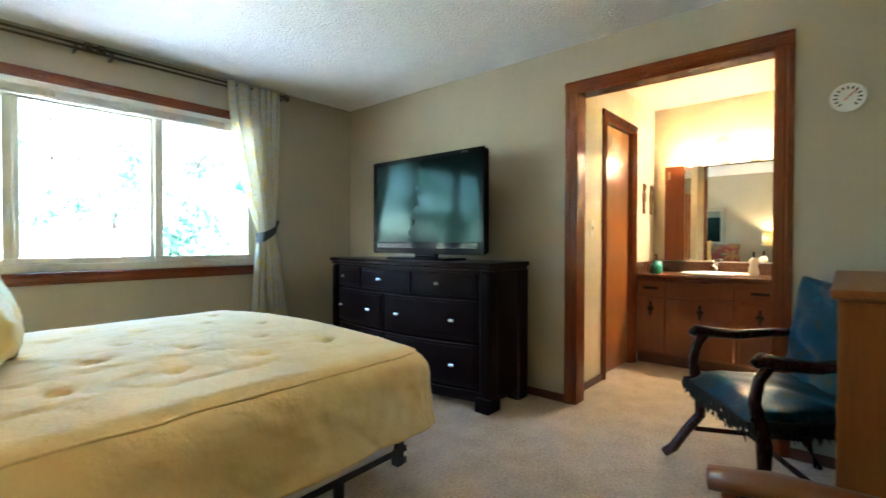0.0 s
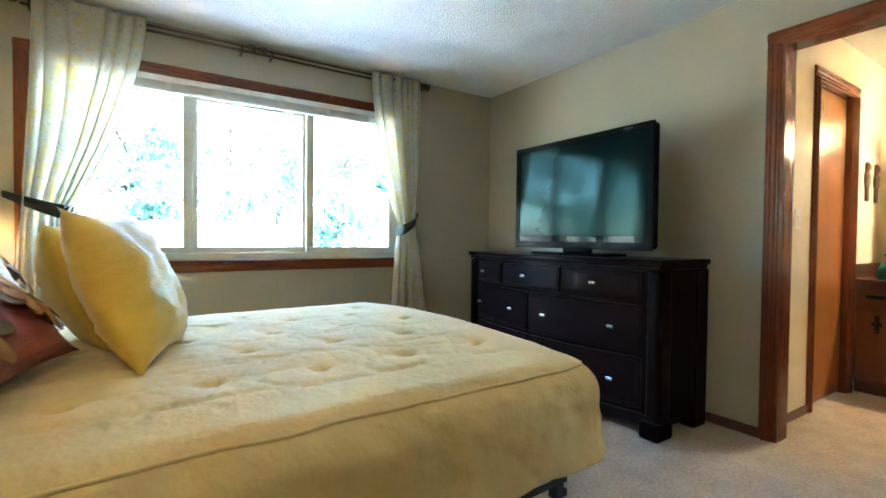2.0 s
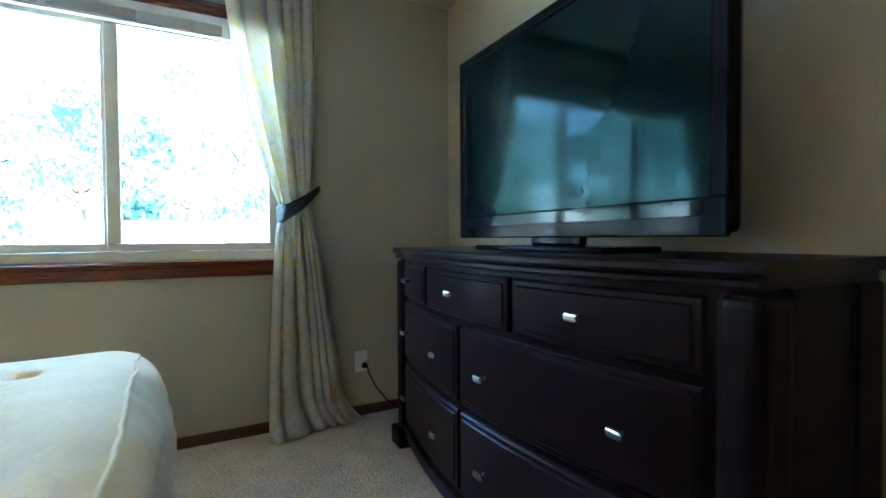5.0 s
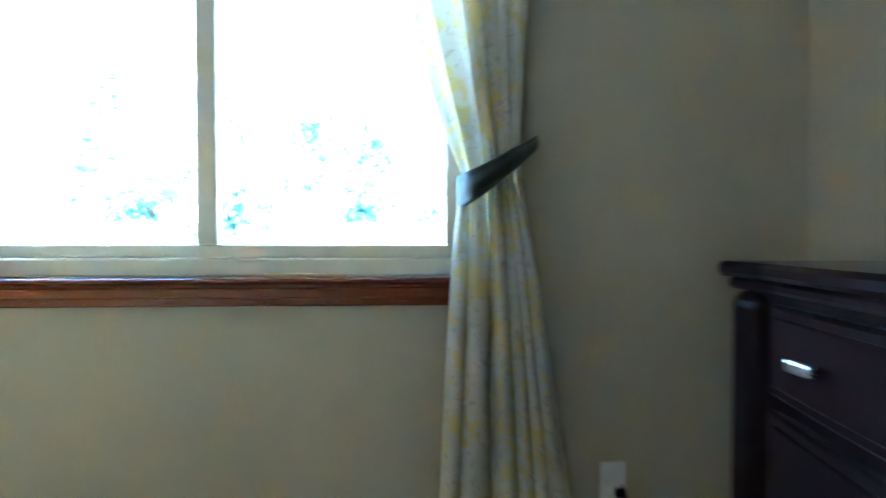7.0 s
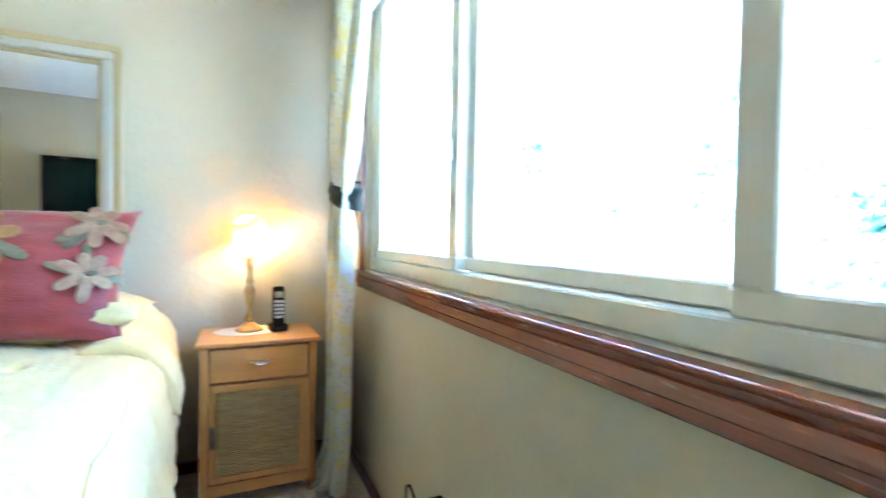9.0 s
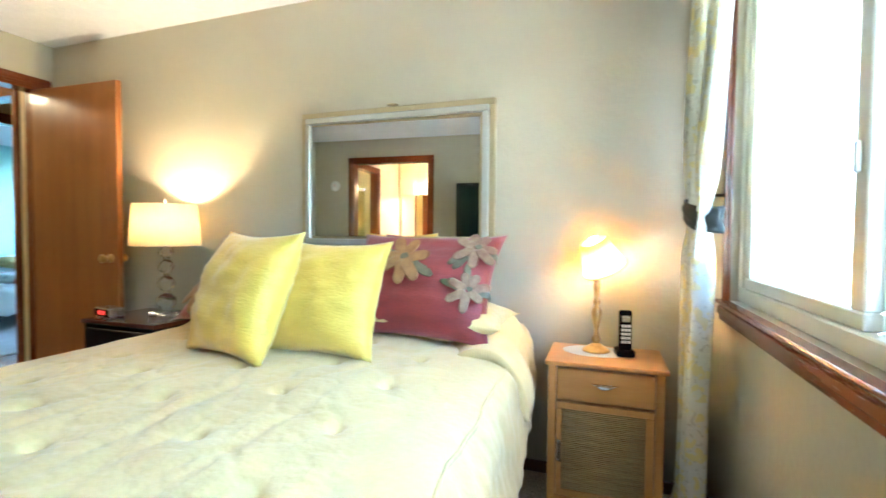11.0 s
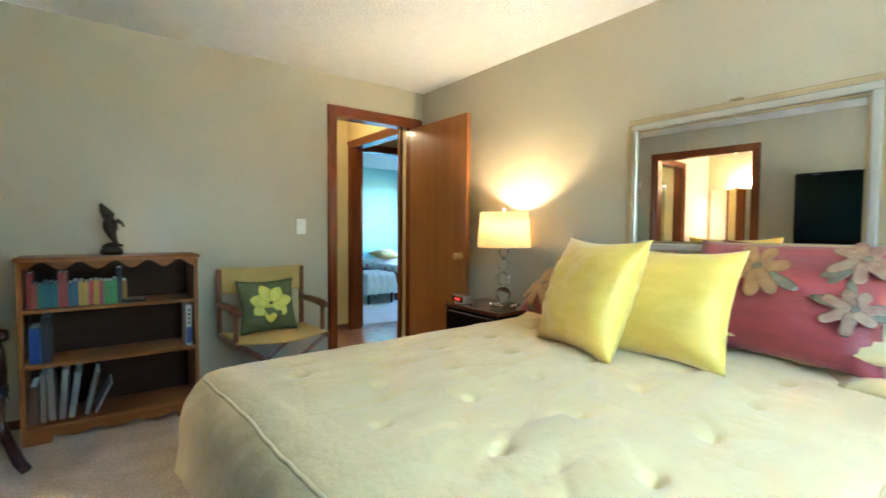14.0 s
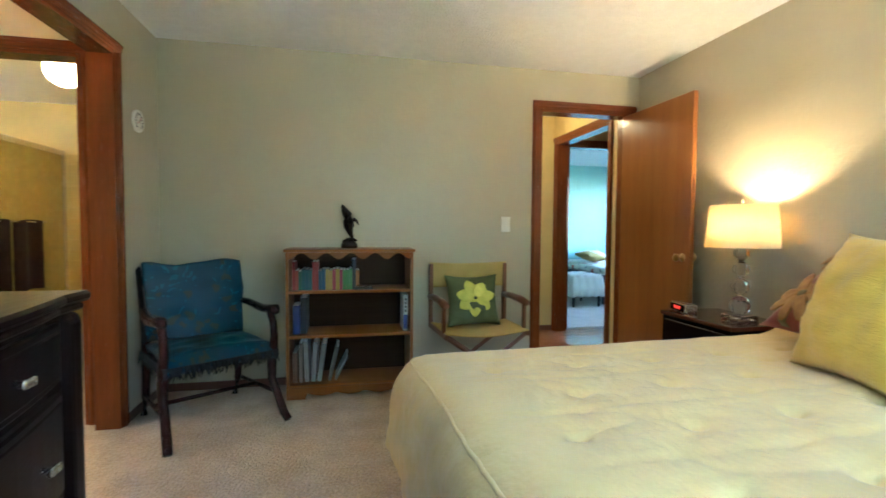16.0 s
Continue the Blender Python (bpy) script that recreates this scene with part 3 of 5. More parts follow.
def cover_z(x, y):
    puff = 0.020 * math.sin(math.pi * (x - BX1) / 0.30) * math.sin(math.pi * (y - BY0) / 0.26)
    dent = -0.026 * math.exp(-(tuft(x, y) / 0.018) ** 2) - 0.010 * math.exp(-(tuft(x, y) / 0.06) ** 2)
    crown = 0.035 * (1 - ((y - (BY0 + BY1) / 2) / 0.78) ** 2)
    fade = min(1.0, max(0.0, min(y - BY0, BY1 - y, BX1 - x)) / 0.16)
    rumple = 0.008 * noise.noise((x * 2.6, y * 2.6, 1.0)) + 0.003 * noise.noise((x * 8, y * 11, 2.0))
    crease = -0.004 * math.exp(-(noise.noise((x * 3.1 + y * 0.8, y * 7.0, 5.0)) / 0.07) ** 2)
    crease -= 0.0025 * math.exp(-(noise.noise((x * 9.0 - y * 3.0, y * 5.0 + x * 5.5, 8.0)) / 0.045) ** 2)
    crease -= 0.002 * math.exp(-(noise.noise((x * 4.0 + 3.0, y * 15.0, 12.0)) / 0.05) ** 2)
    head = 0.075 / (1 + math.exp((x + 3.26) / 0.04)) - 0.0045 * fade * (math.exp(-((y - BY0) / 0.26 % 1 - 0.5) ** 2 / 0.0040))
    return 0.637 + crown + fade * (puff * 0.15 + dent + crease + rumple) + head


DROP = 0.40


def cover(s, t, lift=0.0):
    """A point of the comforter: s along the bed past the head end, t across it, both in metres on the flat cloth."""
    inx, iny = min(s, BX1), min(max(t, BY0), BY1)
    ds, dt = max(0.0, s - BX1), (t - BY1 if t > BY1 else (t - BY0 if t < BY0 else 0.0))
    d = max(ds, abs(dt))
    z = cover_z(inx, iny)
    if d < 1e-6:
        return Vector((inx, iny, z + lift))
    n = Vector((ds, dt, 0)).normalized()
    r = 0.14
    a = min(d / r, math.pi / 2)
    out, down = r * math.sin(a), r * (1 - math.cos(a))
    rest = max(0.0, d - r * math.pi / 2)
    along = s * 1.0 + t * 1.0
    fold = (0.012 + 0.10 * rest) * (abs(math.sin(along * 4.4 + 1.1 * math.sin(along * 2.7))) ** 0.6 - 0.6) * min(1, rest / 0.12)
    fold += 0.014 * noise.noise((s * 6, t * 6, d * 5.0)) + 0.007 * noise.noise((s * 17, t * 17, d * 6.0))
    out += rest * 0.10 + fold + lift
    side_drop = rest * 0.97
    edge = cover_z(inx, iny)
    return Vector((inx + n.x * out, iny + n.y * out, edge - down - side_drop))


comf = thing("comforter", "cream gold quilted comforter with piped edge, spread over the bed", "comforter", BED_TURN)
cb = bmesh.new()
S0, S1, T0, T1 = BX0 + 0.01, BX1 + DROP, BY0 - DROP, BY1 + DROP
grid(cb, 250, 250, lambda u, v: cover(S0 + (S1 - S0) * u, T0 + (T1 - T0) * v))
cv = part("cover", cb, M_COMF, comf, smooth=True)
thick(cv, 0.018)
pipe = [cover(S0 + (BX1 + 0.085 - S0) * i / 60, BY0 - 0.085, 0.0005) for i in range(61)]
pipe += [cover(BX1 + 0.085, BY0 - 0.085 + (BY1 - BY0 + 0.12) * i / 46, 0.0005) for i in range(1, 47)]
pipe += [cover(BX1 + 0.085 - (BX1 + 0.085 - S0) * i / 60, BY1 + 0.085, 0.0005) for i in range(1, 61)]
part("piping", sweep(bmesh.new(), pipe, 0.0055, 8), M_COMF, comf, "corded seam along the edge", smooth=True)
# corner of the comforter turned out over the side at the head end
flap = bmesh.new()


def flap_f(u, v):
    a = 1.5 * u
    x = -3.40 + 0.42 * v + 0.03 * u
    y = -0.90 + (0.22 + 0.06 * v) * math.sin(a) + 0.012 * math.sin(9 * v + 2 * u)
    z = 0.765 - 0.07 * (1 - u) ** 4 - 0.13 * v * (1 - u) - (0.20 + 0.10 * v) * (1 - math.cos(a)) - 0.05 * u * u + 0.010 * math.sin(6 * v + 4 * u)
    return Vector((x, y, z))


grid(flap, 20, 20, flap_f)
thick(part("turned_corner", flap, M_COMF, comf, "thick corner of the comforter hanging over the side", smooth=True), 0.045)


def stand(bm, name, mat, x, y, z, rz, lean, label, cat, group="", extra=None):
    """A cushion that leans back on the bed; lean in degrees."""
    ob = link(name, bm, mat, smooth=True)
    ob.matrix_world = pose(x, y, z, 0, 0, rz) @ pose(0, 0, 0, lean, 0, 0)
    return tagged(ob, label, cat, group)


def flat_pillow(y, seed):
    ob = link("bed_pillow", pill(0.66, 0.42, 0.17, seed), M_COMF, smooth=True)
    ob.matrix_world = pose(-3.50, y, 0.74, 90, 0, 90)
    return tagged(ob, "cream covered bed pillow lying at the head end", "pillow", "bed pillows")


flat_pillow(-1.10, 3)
flat_pillow(-1.92, 8)
M_REDSILK = material("brick_red_silk", (0.33, 0.042, 0.034), (0.22, 0.028, 0.024), scale=5, rough=0.45, bump=0.4, bump_scale=60, stretch=(1, 1, 4), sheen=0.2, contrast=(0.4, 0.7))
M_BLOSSOM = material("tan_blossom_print", (0.42, 0.23, 0.07), (0.28, 0.13, 0.045), scale=22, rough=0.5)
M_PALEBL = material("cream_blossom_print", (0.36, 0.24, 0.13), (0.22, 0.10, 0.06), scale=22, rough=0.5)
M_LEAFPR = material("olive_leaf_print", (0.20, 0.17, 0.09), (0.11, 0.09, 0.05), scale=22, rough=0.5)


def on_pillow(x, z, w, h, t):
    a, q = min(0.999, abs(2 * x / w)), min(0.999, abs(2 * z / h - 1))
    return -(t / 2 * max(0.0, 1 - a ** 2.6) ** 0.5 * max(0.0, 1 - q ** 2.6) ** 0.5 + 0.012)


def print_shape(parent, name, mat, cx, cz, ang, length, width, w, h, t, lift):
    bm = bmesh.new()

    def f(u, v):
        r = 0.008 + length * u
        q = width * math.sin(math.pi * (0.06 + 0.9 * u)) ** 0.6 * (2 * v - 1) * (1 + 0.15 * math.sin(9 * u))
        x = cx + r * math.cos(ang) - q * math.sin(ang)
        z = cz + r * math.sin(ang) + q * math.cos(ang)
        return Vector((max(-w * 0.47, min(w * 0.47, x)), on_pillow(x, z, w, h, t) - lift, max(0.02, min(h * 0.97, z))))
    grid(bm, 8, 6, f)
    thick(part(name, bm, mat, parent, smooth=True), 0.002, 0)


def floral_pillow(m, label, seed, blooms, w=0.70, h=0.52, t=0.19):
    p = thing("floral_pillow", label, "pillow", m, "floral pillows")
    part("pillow_body", pill(w, h, t, seed), M_REDSILK, p, smooth=True)
    rnd = random.Random(seed)
    for cx, cz, size, mat in blooms:
        for k in range(3):
            print_shape(p, "printed_leaf", M_LEAFPR, cx, cz, rnd.uniform(0, 6.28), size * 1.5, size * 0.22, w, h, t, 0.0)
        for k in range(7):
            print_shape(p, "printed_petal", mat, cx, cz, 2 * math.pi * k / 7 + rnd.uniform(0, 0.4), size * rnd.uniform(0.85, 1.2), size * 0.27, w, h, t, 0.001 + 0.0006 * k)
        print_shape(p, "printed_centre", M_LEAFPR, cx - size * 0.15, cz, 0.3, size * 0.32, size * 0.14, w, h, t, 0.005)
    return p


floral_pillow(pose(-3.10, -1.17, 0.665, 0, 0, 88) @ pose(0, 0, 0, -34, 0, 0), "red pillow with cream and tan blossoms, leaning towards the wall", 11, [(-0.06, 0.33, 0.11, M_BLOSSOM), (0.25, 0.40, 0.085, M_PALEBL), (0.25, 0.20, 0.075, M_PALEBL)])
floral_pillow(pose(-2.95, -1.98, 0.69, 0, 0, 78) @ pose(0, 0, 0, -50, 0, 0), "red pillow with tan blossoms, slumped low on the bed", 15, [(-0.18, 0.14, 0.12, M_BLOSSOM), (0.05, 0.34, 0.10, M_PALEBL), (0.22, 0.16, 0.10, M_BLOSSOM), (-0.22, 0.40, 0.09, M_BLOSSOM)])
stand(pill(0.48, 0.49, 0.21, 21), "throw_pillow", M_YELLOW, -2.66, -1.685, 0.650, 74, -22, "bright yellow silk throw pillow leaning back", "pillow", "yellow pillows")
stand(pill(0.46, 0.46, 0.20, 27), "throw_pillow", M_YELLOW, -2.79, -1.39, 0.650, 92, -24, "yellow silk throw pillow leaning on a floral pillow", "pillow", "yellow pillows")

# ---- dresser and television ----
DY0, DY1, DTOP = -2.04, -0.40, 0.935
dresser = thing("dresser", "dark espresso wood dresser with a bowed front and seven drawers", "dresser", pose(0, 0, 0))


def bow(y):
    q = (y - (DY0 + DY1) / 2) / ((DY1 - DY0) / 2)
    return -0.505 - 0.085 * max(0.0, 1 - (q / 0.86) ** 2)


def bowed(bm, y0, y1, z0, z1, proud, back, n=14, lip=0.0):
    """A slab whose front follows the bow, proud of it, and whose back lies at x = back (or that far behind the front if negative)."""
    cols = []
    for i in range(n + 1):
        y = y0 + (y1 - y0) * i / n
        f = bow(y) - proud
        cols.append([bm.verts.new(p) for p in ((f, y, z0 + lip), (f, y, z1 - lip), (f + lip, y, z1), (back if back > -0.3 else f + 0.02, y, z1), (back if back > -0.3 else f + 0.02, y, z0), (f + lip, y, z0))])
    for a, b in zip(cols, cols[1:]):
        for k in range(6):
            bm.faces.new((a[k], b[k], b[(k + 1) % 6], a[(k + 1) % 6]))
    bm.faces.new(cols[0])
    bm.faces.new(cols[-1][::-1])
    bmesh.ops.recalc_face_normals(bm, faces=bm.faces)
    return bm


part("carcass", bowed(bmesh.new(), DY0 + 0.05, DY1 - 0.05, 0.09, 0.905, -0.012, -0.06), M_ESPZ, dresser)
part("top", bowed(bmesh.new(), DY0, DY1, 0.907, DTOP, 0.02, -0.05, 30, 0.008), M_ESP, dresser, "thick polished top")
part("moulding", bowed(bmesh.new(), DY0 + 0.015, DY1 - 0.015, 0.885, 0.906, 0.010, -0.055, 30, 0.006), M_ESP, dresser)
part("plinth", bowed(bmesh.new(), DY0 + 0.03, DY1 - 0.03, 0.05, 0.115, 0.006, -0.06, 30, 0.008), M_ESP, dresser)
for yy in (DY0 + 0.05, DY1 - 0.05):
    part("corner_post", bbox(-0.515, -0.40, yy - 0.045, yy + 0.045, 0.0, 0.884, bevel=0.03, seg=4), M_ESPZ, dresser)
    part("foot", bbox(-0.54, -0.40, yy - 0.055, yy + 0.055, 0.0, 0.09, bevel=0.012, seg=2), M_ESPZ, dresser)
    part("rear_post", bbox(-0.18, -0.06, yy - 0.05, yy + 0.05, 0.0, 0.884, bevel=0.008), M_ESPZ, dresser)
    part("side_panel", bbox(-0.41, -0.17, yy - 0.04, yy + 0.04, 0.10, 0.884), M_ESPZ, dresser)


def knob(parent, y, z):
    bm = bmesh.new()
    x = bow(y) - 0.017
    sweep(bm, [(x + 0.012, y, z), (x - 0.014, y, z)], 0.006, 8)
    box(bm, x - 0.026, x - 0.013, y - 0.021, y + 0.021, z - 0.010, z + 0.010, bevel=0.005, seg=2)
    part("knob", bm, M_NICKEL, parent, "brushed nickel oblong knob", smooth=False)


for y0, y1, yk in ((-1.925, -1.44, -1.665), (-1.415, -0.875, -1.13), (-0.85, -0.515, -0.64)):
    dr = part("drawer", bowed(bmesh.new(), y0, y1, 0.715, 0.868, 0.006, -0.4, 10, 0.006), M_ESP, dresser)
    part("panel", bowed(bmesh.new(), y0 + 0.018, y1 - 0.018, 0.733, 0.850, 0.011, -0.4, 10, 0.004), M_ESP, dr)
    knob(dr, yk, 0.795)
for z0, z1 in ((0.435, 0.690), (0.140, 0.410)):
    for y0, y1, knobs in ((-1.925, -1.165, (-1.775, -1.315)), (-1.14, -0.515, (-1.00, -0.60))):
        dr = part("drawer", bowed(bmesh.new(), y0, y1, z0, z1, 0.006, -0.4, 12, 0.006), M_ESP, dresser)
        part("panel", bowed(bmesh.new(), y0 + 0.018, y1 - 0.018, z0 + 0.018, z1 - 0.018, 0.011, -0.4, 12, 0.004), M_ESP, dr)
        for yk in knobs:
            knob(dr, yk, z0 + (z1 - z0) * 0.50)

tv = thing("television", "large black flat television switched off on the dresser", "television", pose(-0.36, -1.335, 0))
part("cabinet", bbox(-0.0, 0.07, -0.545, 0.545, 0.985, 1.70, bevel=0.02, seg=2), M_BLACK, tv)
bz = bmesh.new()
for aa in ((-0.012, 0.002, -0.555, 0.555, 1.665, 1.70), (-0.012, 0.002, -0.555, 0.555, 0.978, 1.065), (-0.012, 0.002, -0.555, -0.515, 1.065, 1.665), (-0.012, 0.002, 0.515, 0.555, 1.065, 1.665)):
    box(bz, *aa, bevel=0.004)
part("bezel", bz, M_BLACK, tv, "glossy black bezel")
part("screen", bbox(-0.005, -0.001, -0.5145, 0.5145, 1.0655, 1.6645), M_SCREEN, tv, "dark reflecting screen")
part("speaker_strip", bbox(-0.016, -0.0125, -0.50, 0.50, 1.022, 1.060, bevel=0.002), M_STRIP, tv, "mirror-black strip under the screen")
part("badge", bbox(-0.0135, -0.0122, -0.42, -0.36, 1.674, 1.690), M_MATTE_BLACK, tv, "small dull badge")
part("neck", bbox(0.0, 0.05, -0.11, 0.11, 0.950, 1.01, bevel=0.01), M_BLACK, tv)
part("stand_base", bbox(-0.10, 0.13, -0.30, 0.30, 0.9355, 0.953, bevel=0.008, seg=2), M_BLACK, tv, "glossy black stand base")
cable = tagged(link("power_cable", sweep(bmesh.new(), [(-0.54, -0.018, 0.30), (-0.53, -0.05, 0.24), (-0.50, -0.07, 0.17), (-0.45, -0.09, 0.10), (-0.40, -0.14, 0.06), (-0.35, -0.3, 0.03)], 0.004, 8), M_BLACK, smooth=True), "black power cable from the outlet to behind the dresser", "cable")


def plate(name, label, m, kind="outlet"):
    t = thing(name, label, kind, m)
    part("plate", bbox(-0.036, 0.036, -0.006, -0.0005, -0.058, 0.058, bevel=0.003), M_WHITE, t)
    return t


out1 = plate("wall_outlet", "white wall outlet with a black plug", pose(-0.56, 0, 0.30))
for zz in (-0.022, 0.022):
    part("socket", bbox(-0.017, 0.017, -0.0085, -0.0055, zz - 0.014, zz + 0.014, bevel=0.003), M_WHITE, out1)
part("plug", bbox(0.0, 0.03, -0.03, -0.009, -0.035, -0.008, bevel=0.006), M_BLACK, out1)
chg = thing("power_adapter", "black power adapter plugged in low beside the window", "adapter", pose(-2.40, 0, 0.30))
part("body", bbox(-0.03, 0.025, -0.055, -0.0005, -0.03, 0.045, bevel=0.008), M_BLACK, chg)
part("cord", sweep(bmesh.new(), [(-0.03, -0.06, 0.0), (-0.09, -0.07, 0.05), (-0.14, -0.06, 0.02), (-0.2, -0.04, -0.10), (-0.22, -0.03, -0.29)], 0.0035, 6), M_BLACK, chg, smooth=True)

# ---- framed mirror over the bed ----
mir = thing("wall_mirror", "large wall mirror in a stepped champagne gold frame", "mirror")
mx, my0, my1, mz0, mz1 = XW + 0.002, -1.965, -0.900, 1.008, 1.735
for inset, w, d in ((0.0, 0.030, 0.026), (0.030, 0.032, 0.038), (0.062, 0.016, 0.022)):
    bm = bmesh.new()
    p, q, r, s = my0 + inset, my1 - inset, mz0 + inset, mz1 - inset
    box(bm, mx, mx + d, p, q, r, r + w, bevel=0.005)
    box(bm, mx, mx + d, p, q, s - w, s, bevel=0.005)
    box(bm, mx, mx + d, p, p + w, r + w, s - w, bevel=0.005)
    box(bm, mx, mx + d, q - w, q, r + w, s - w, bevel=0.005)
    part("frame", bm, M_CHAMP if inset != 0.03 else material("pale_silver_leaf", (0.50, 0.49, 0.43), (0.47, 0.46, 0.40), scale=3, rough=0.36, metal=0.55), mir)
mg = bbox(-0.003, 0.003, -(my1 - my0) / 2 + 0.076, (my1 - my0) / 2 - 0.076, mz0 + 0.076, mz1 - 0.076)
bmesh.ops.transform(mg, matrix=pose(mx + 0.0175, (my0 + my1) / 2, 0, 0, 0, 1.7), verts=mg.verts)
part("mirror_glass", mg, M_MIRROR, mir, "silvered mirror glass")
part("ornament", lathe(bmesh.new(), [(0.001, 0), (0.02, 0.004), (0.03, 0.01), (0.001, 0.018)], 12, pose(mx + 0.015, (my0 + my1) / 2, mz1, 0, 0, 0)), M_CHAMP, mir, smooth=True)

# ---- nightstand by the window, with lamp and telephone ----
M_MAPLE = wood("honey_maple_y", (0.56, 0.27, 0.075), (0.47, 0.21, 0.055), "y", 0.35, 0.2)
M_MAPLEZ = wood("honey_maple_z", (0.56, 0.27, 0.075), (0.47, 0.21, 0.055), "z", 0.35, 0.2)
M_WICKER = material("seagrass_weave", (0.50, 0.35, 0.16), (0.26, 0.16, 0.06), scale=14, rough=0.8, stretch=(1, 0.6, 9), bump=1.0, bump_scale=40, fine=0.5)
ns = thing("nightstand", "honey maple nightstand with a drawer and a woven door", "nightstand")
nx0, nx1, ny0, ny1 = XW + 0.015, -3.21, -0.612, -0.198
part("top", bbox(nx0, nx1 + 0.012, ny0 - 0.012, ny1 + 0.012, 0.598, 0.615, bevel=0.004, seg=2), M_MAPLE, ns)
for yy in (ny0, ny1 - 0.03):
    for xx in (nx0, nx1 - 0.03):
        part("leg", bbox(xx, xx + 0.03, yy, yy + 0.03, 0, 0.597, bevel=0.003), M_MAPLEZ, ns)
    part("side", bbox(nx0 + 0.03, nx1 - 0.03, yy + 0.006, yy + 0.024, 0.06, 0.597), M_MAPLEZ, ns)
part("back", bbox(nx0 + 0.005, nx0 + 0.015, ny0 + 0.03, ny1 - 0.03, 0.06, 0.597), M_MAPLE, ns)
part("bottom_rail", bbox(nx1 - 0.025, nx1 - 0.004, ny0 + 0.03, ny1 - 0.03, 0.045, 0.085), M_MAPLE, ns)
nd = part("drawer", bbox(nx1 - 0.03, nx1 - 0.002, ny0 + 0.033, ny1 - 0.033, 0.465, 0.588, bevel=0.003), M_MAPLE, ns)
hb = bmesh.new()
grid(hb, 10, 5, lambda u, v: Vector((nx1 + 0.002 + 0.016 * math.sin(v * 1.5), -0.405 + (u - 0.5) * 0.09 * (1 - 0.25 * v), 0.538 - 0.014 * v * math.sin(math.pi * u))))
thick(part("cup_pull", hb, M_NICKEL, nd, "satin nickel cup pull", smooth=True), 0.003)
dd = part("door", bbox(nx1 - 0.03, nx1 - 0.014, ny0 + 0.033, ny1 - 0.033, 0.09, 0.455), M_MAPLEZ, ns)
dfr = bmesh.new()
box(dfr, nx1 - 0.014, nx1 - 0.003, ny0 + 0.033, ny1 - 0.033, 0.09, 0.115, bevel=0.002)
box(dfr, nx1 - 0.014, nx1 - 0.003, ny0 + 0.033, ny1 - 0.033, 0.43, 0.455, bevel=0.002)
box(dfr, nx1 - 0.014, nx1 - 0.003, ny0 + 0.033, ny0 + 0.052, 0.115, 0.43, bevel=0.002)
box(dfr, nx1 - 0.014, nx1 - 0.003, ny1 - 0.062, ny1 - 0.033, 0.115, 0.43, bevel=0.002)
part("door_frame", dfr, M_MAPLEZ, dd)
for k in range(44):
    z = 0.118 + k * 0.0071
    part("reed", sweep(bmesh.new(), [(nx1 - 0.011 + 0.0015 * math.sin(i * 1.9 + k * 3.1), ny0 + 0.053 + i * 0.0207, z) for i in range(16)], 0.0034, 5), M_WICKER, dd, smooth=True)
hb = bmesh.new()
grid(hb, 8, 5, lambda u, v: Vector((nx1 - 0.002 + 0.014 * math.sin(v * 1.5), ny0 + 0.036 + 0.016 * v, 0.27 + (u - 0.5) * 0.085)))
thick(part("cup_pull", hb, M_NICKEL, dd, "satin nickel cup pull", smooth=True), 0.003)

doily = tagged(link("doily", lathe(bmesh.new(), [(0.001, 0.6155), (0.10, 0.6155), (0.103, 0.617), (0.10, 0.6185), (0.001, 0.6185)], 36, Matrix.Translation((-3.405, -0.440, 0)) @ Matrix.Diagonal((0.9, 1.3, 1, 1))), M_WHITE_CLOTH), "small white oval doily on the nightstand", "doily")
M_SHADE1 = shade_cloth("parchment_shade", (0.80, 0.60, 0.30), 0.5)
M_SHADE2 = shade_cloth("linen_drum_shade", (0.74, 0.63, 0.42), 0.28)
M_BULB = glow("lit_bulb", (1.0, 0.80, 0.50), 2.5)
sl = thing("small_table_lamp", "small brass candlestick lamp with a tilted glowing parchment shade", "lamp", pose(-3.405, -0.440, 0.619))
part("base", lathe(bmesh.new(), [(0.055, 0), (0.055, 0.006), (0.044, 0.016), (0.024, 0.026), (0.016, 0.036)], 24), M_BRASS, sl, smooth=True)
part("stem", lathe(bmesh.new(), [(0.014, 0.034), (0.020, 0.05), (0.010, 0.07), (0.008, 0.09), (0.022, 0.15), (0.020, 0.17), (0.009, 0.19), (0.016, 0.205), (0.009, 0.22), (0.012, 0.25), (0.017, 0.275), (0.013, 0.285), (0.013, 0.33)], 20), M_BRASS, sl, smooth=True)
shade_m = pose(0.01, 0.005, 0.40, 22, 20, 0)
sh = part("shade", lathe(bmesh.new(), [(0.092, -0.065), (0.077, -0.02), (0.054, 0.065), (0.052, 0.065), (0.075, -0.02), (0.090, -0.065), (0.092, -0.065)], 36, shade_m), M_SHADE1, sl, "tilted glowing parchment shade", smooth=True)
for rr, zz in ((0.092, -0.065), (0.053, 0.065)):
    pts = [shade_m @ Vector((rr * math.cos(q), rr * math.sin(q), zz)) for q in [2 * math.pi * i / 36 for i in range(36)]]
    part("trim_band", sweep(bmesh.new(), pts, 0.003, 6, closed=True), M_BRASS, sh, smooth=True)
ph = thing("cordless_telephone", "black cordless telephone upright in its cradle", "telephone", pose(-3.37, -0.330, 0.6155, 0, 0, 100))
part("cradle", bbox(-0.035, 0.035, -0.03, 0.045, 0, 0.03, bevel=0.008, seg=2), M_BLACK, ph)
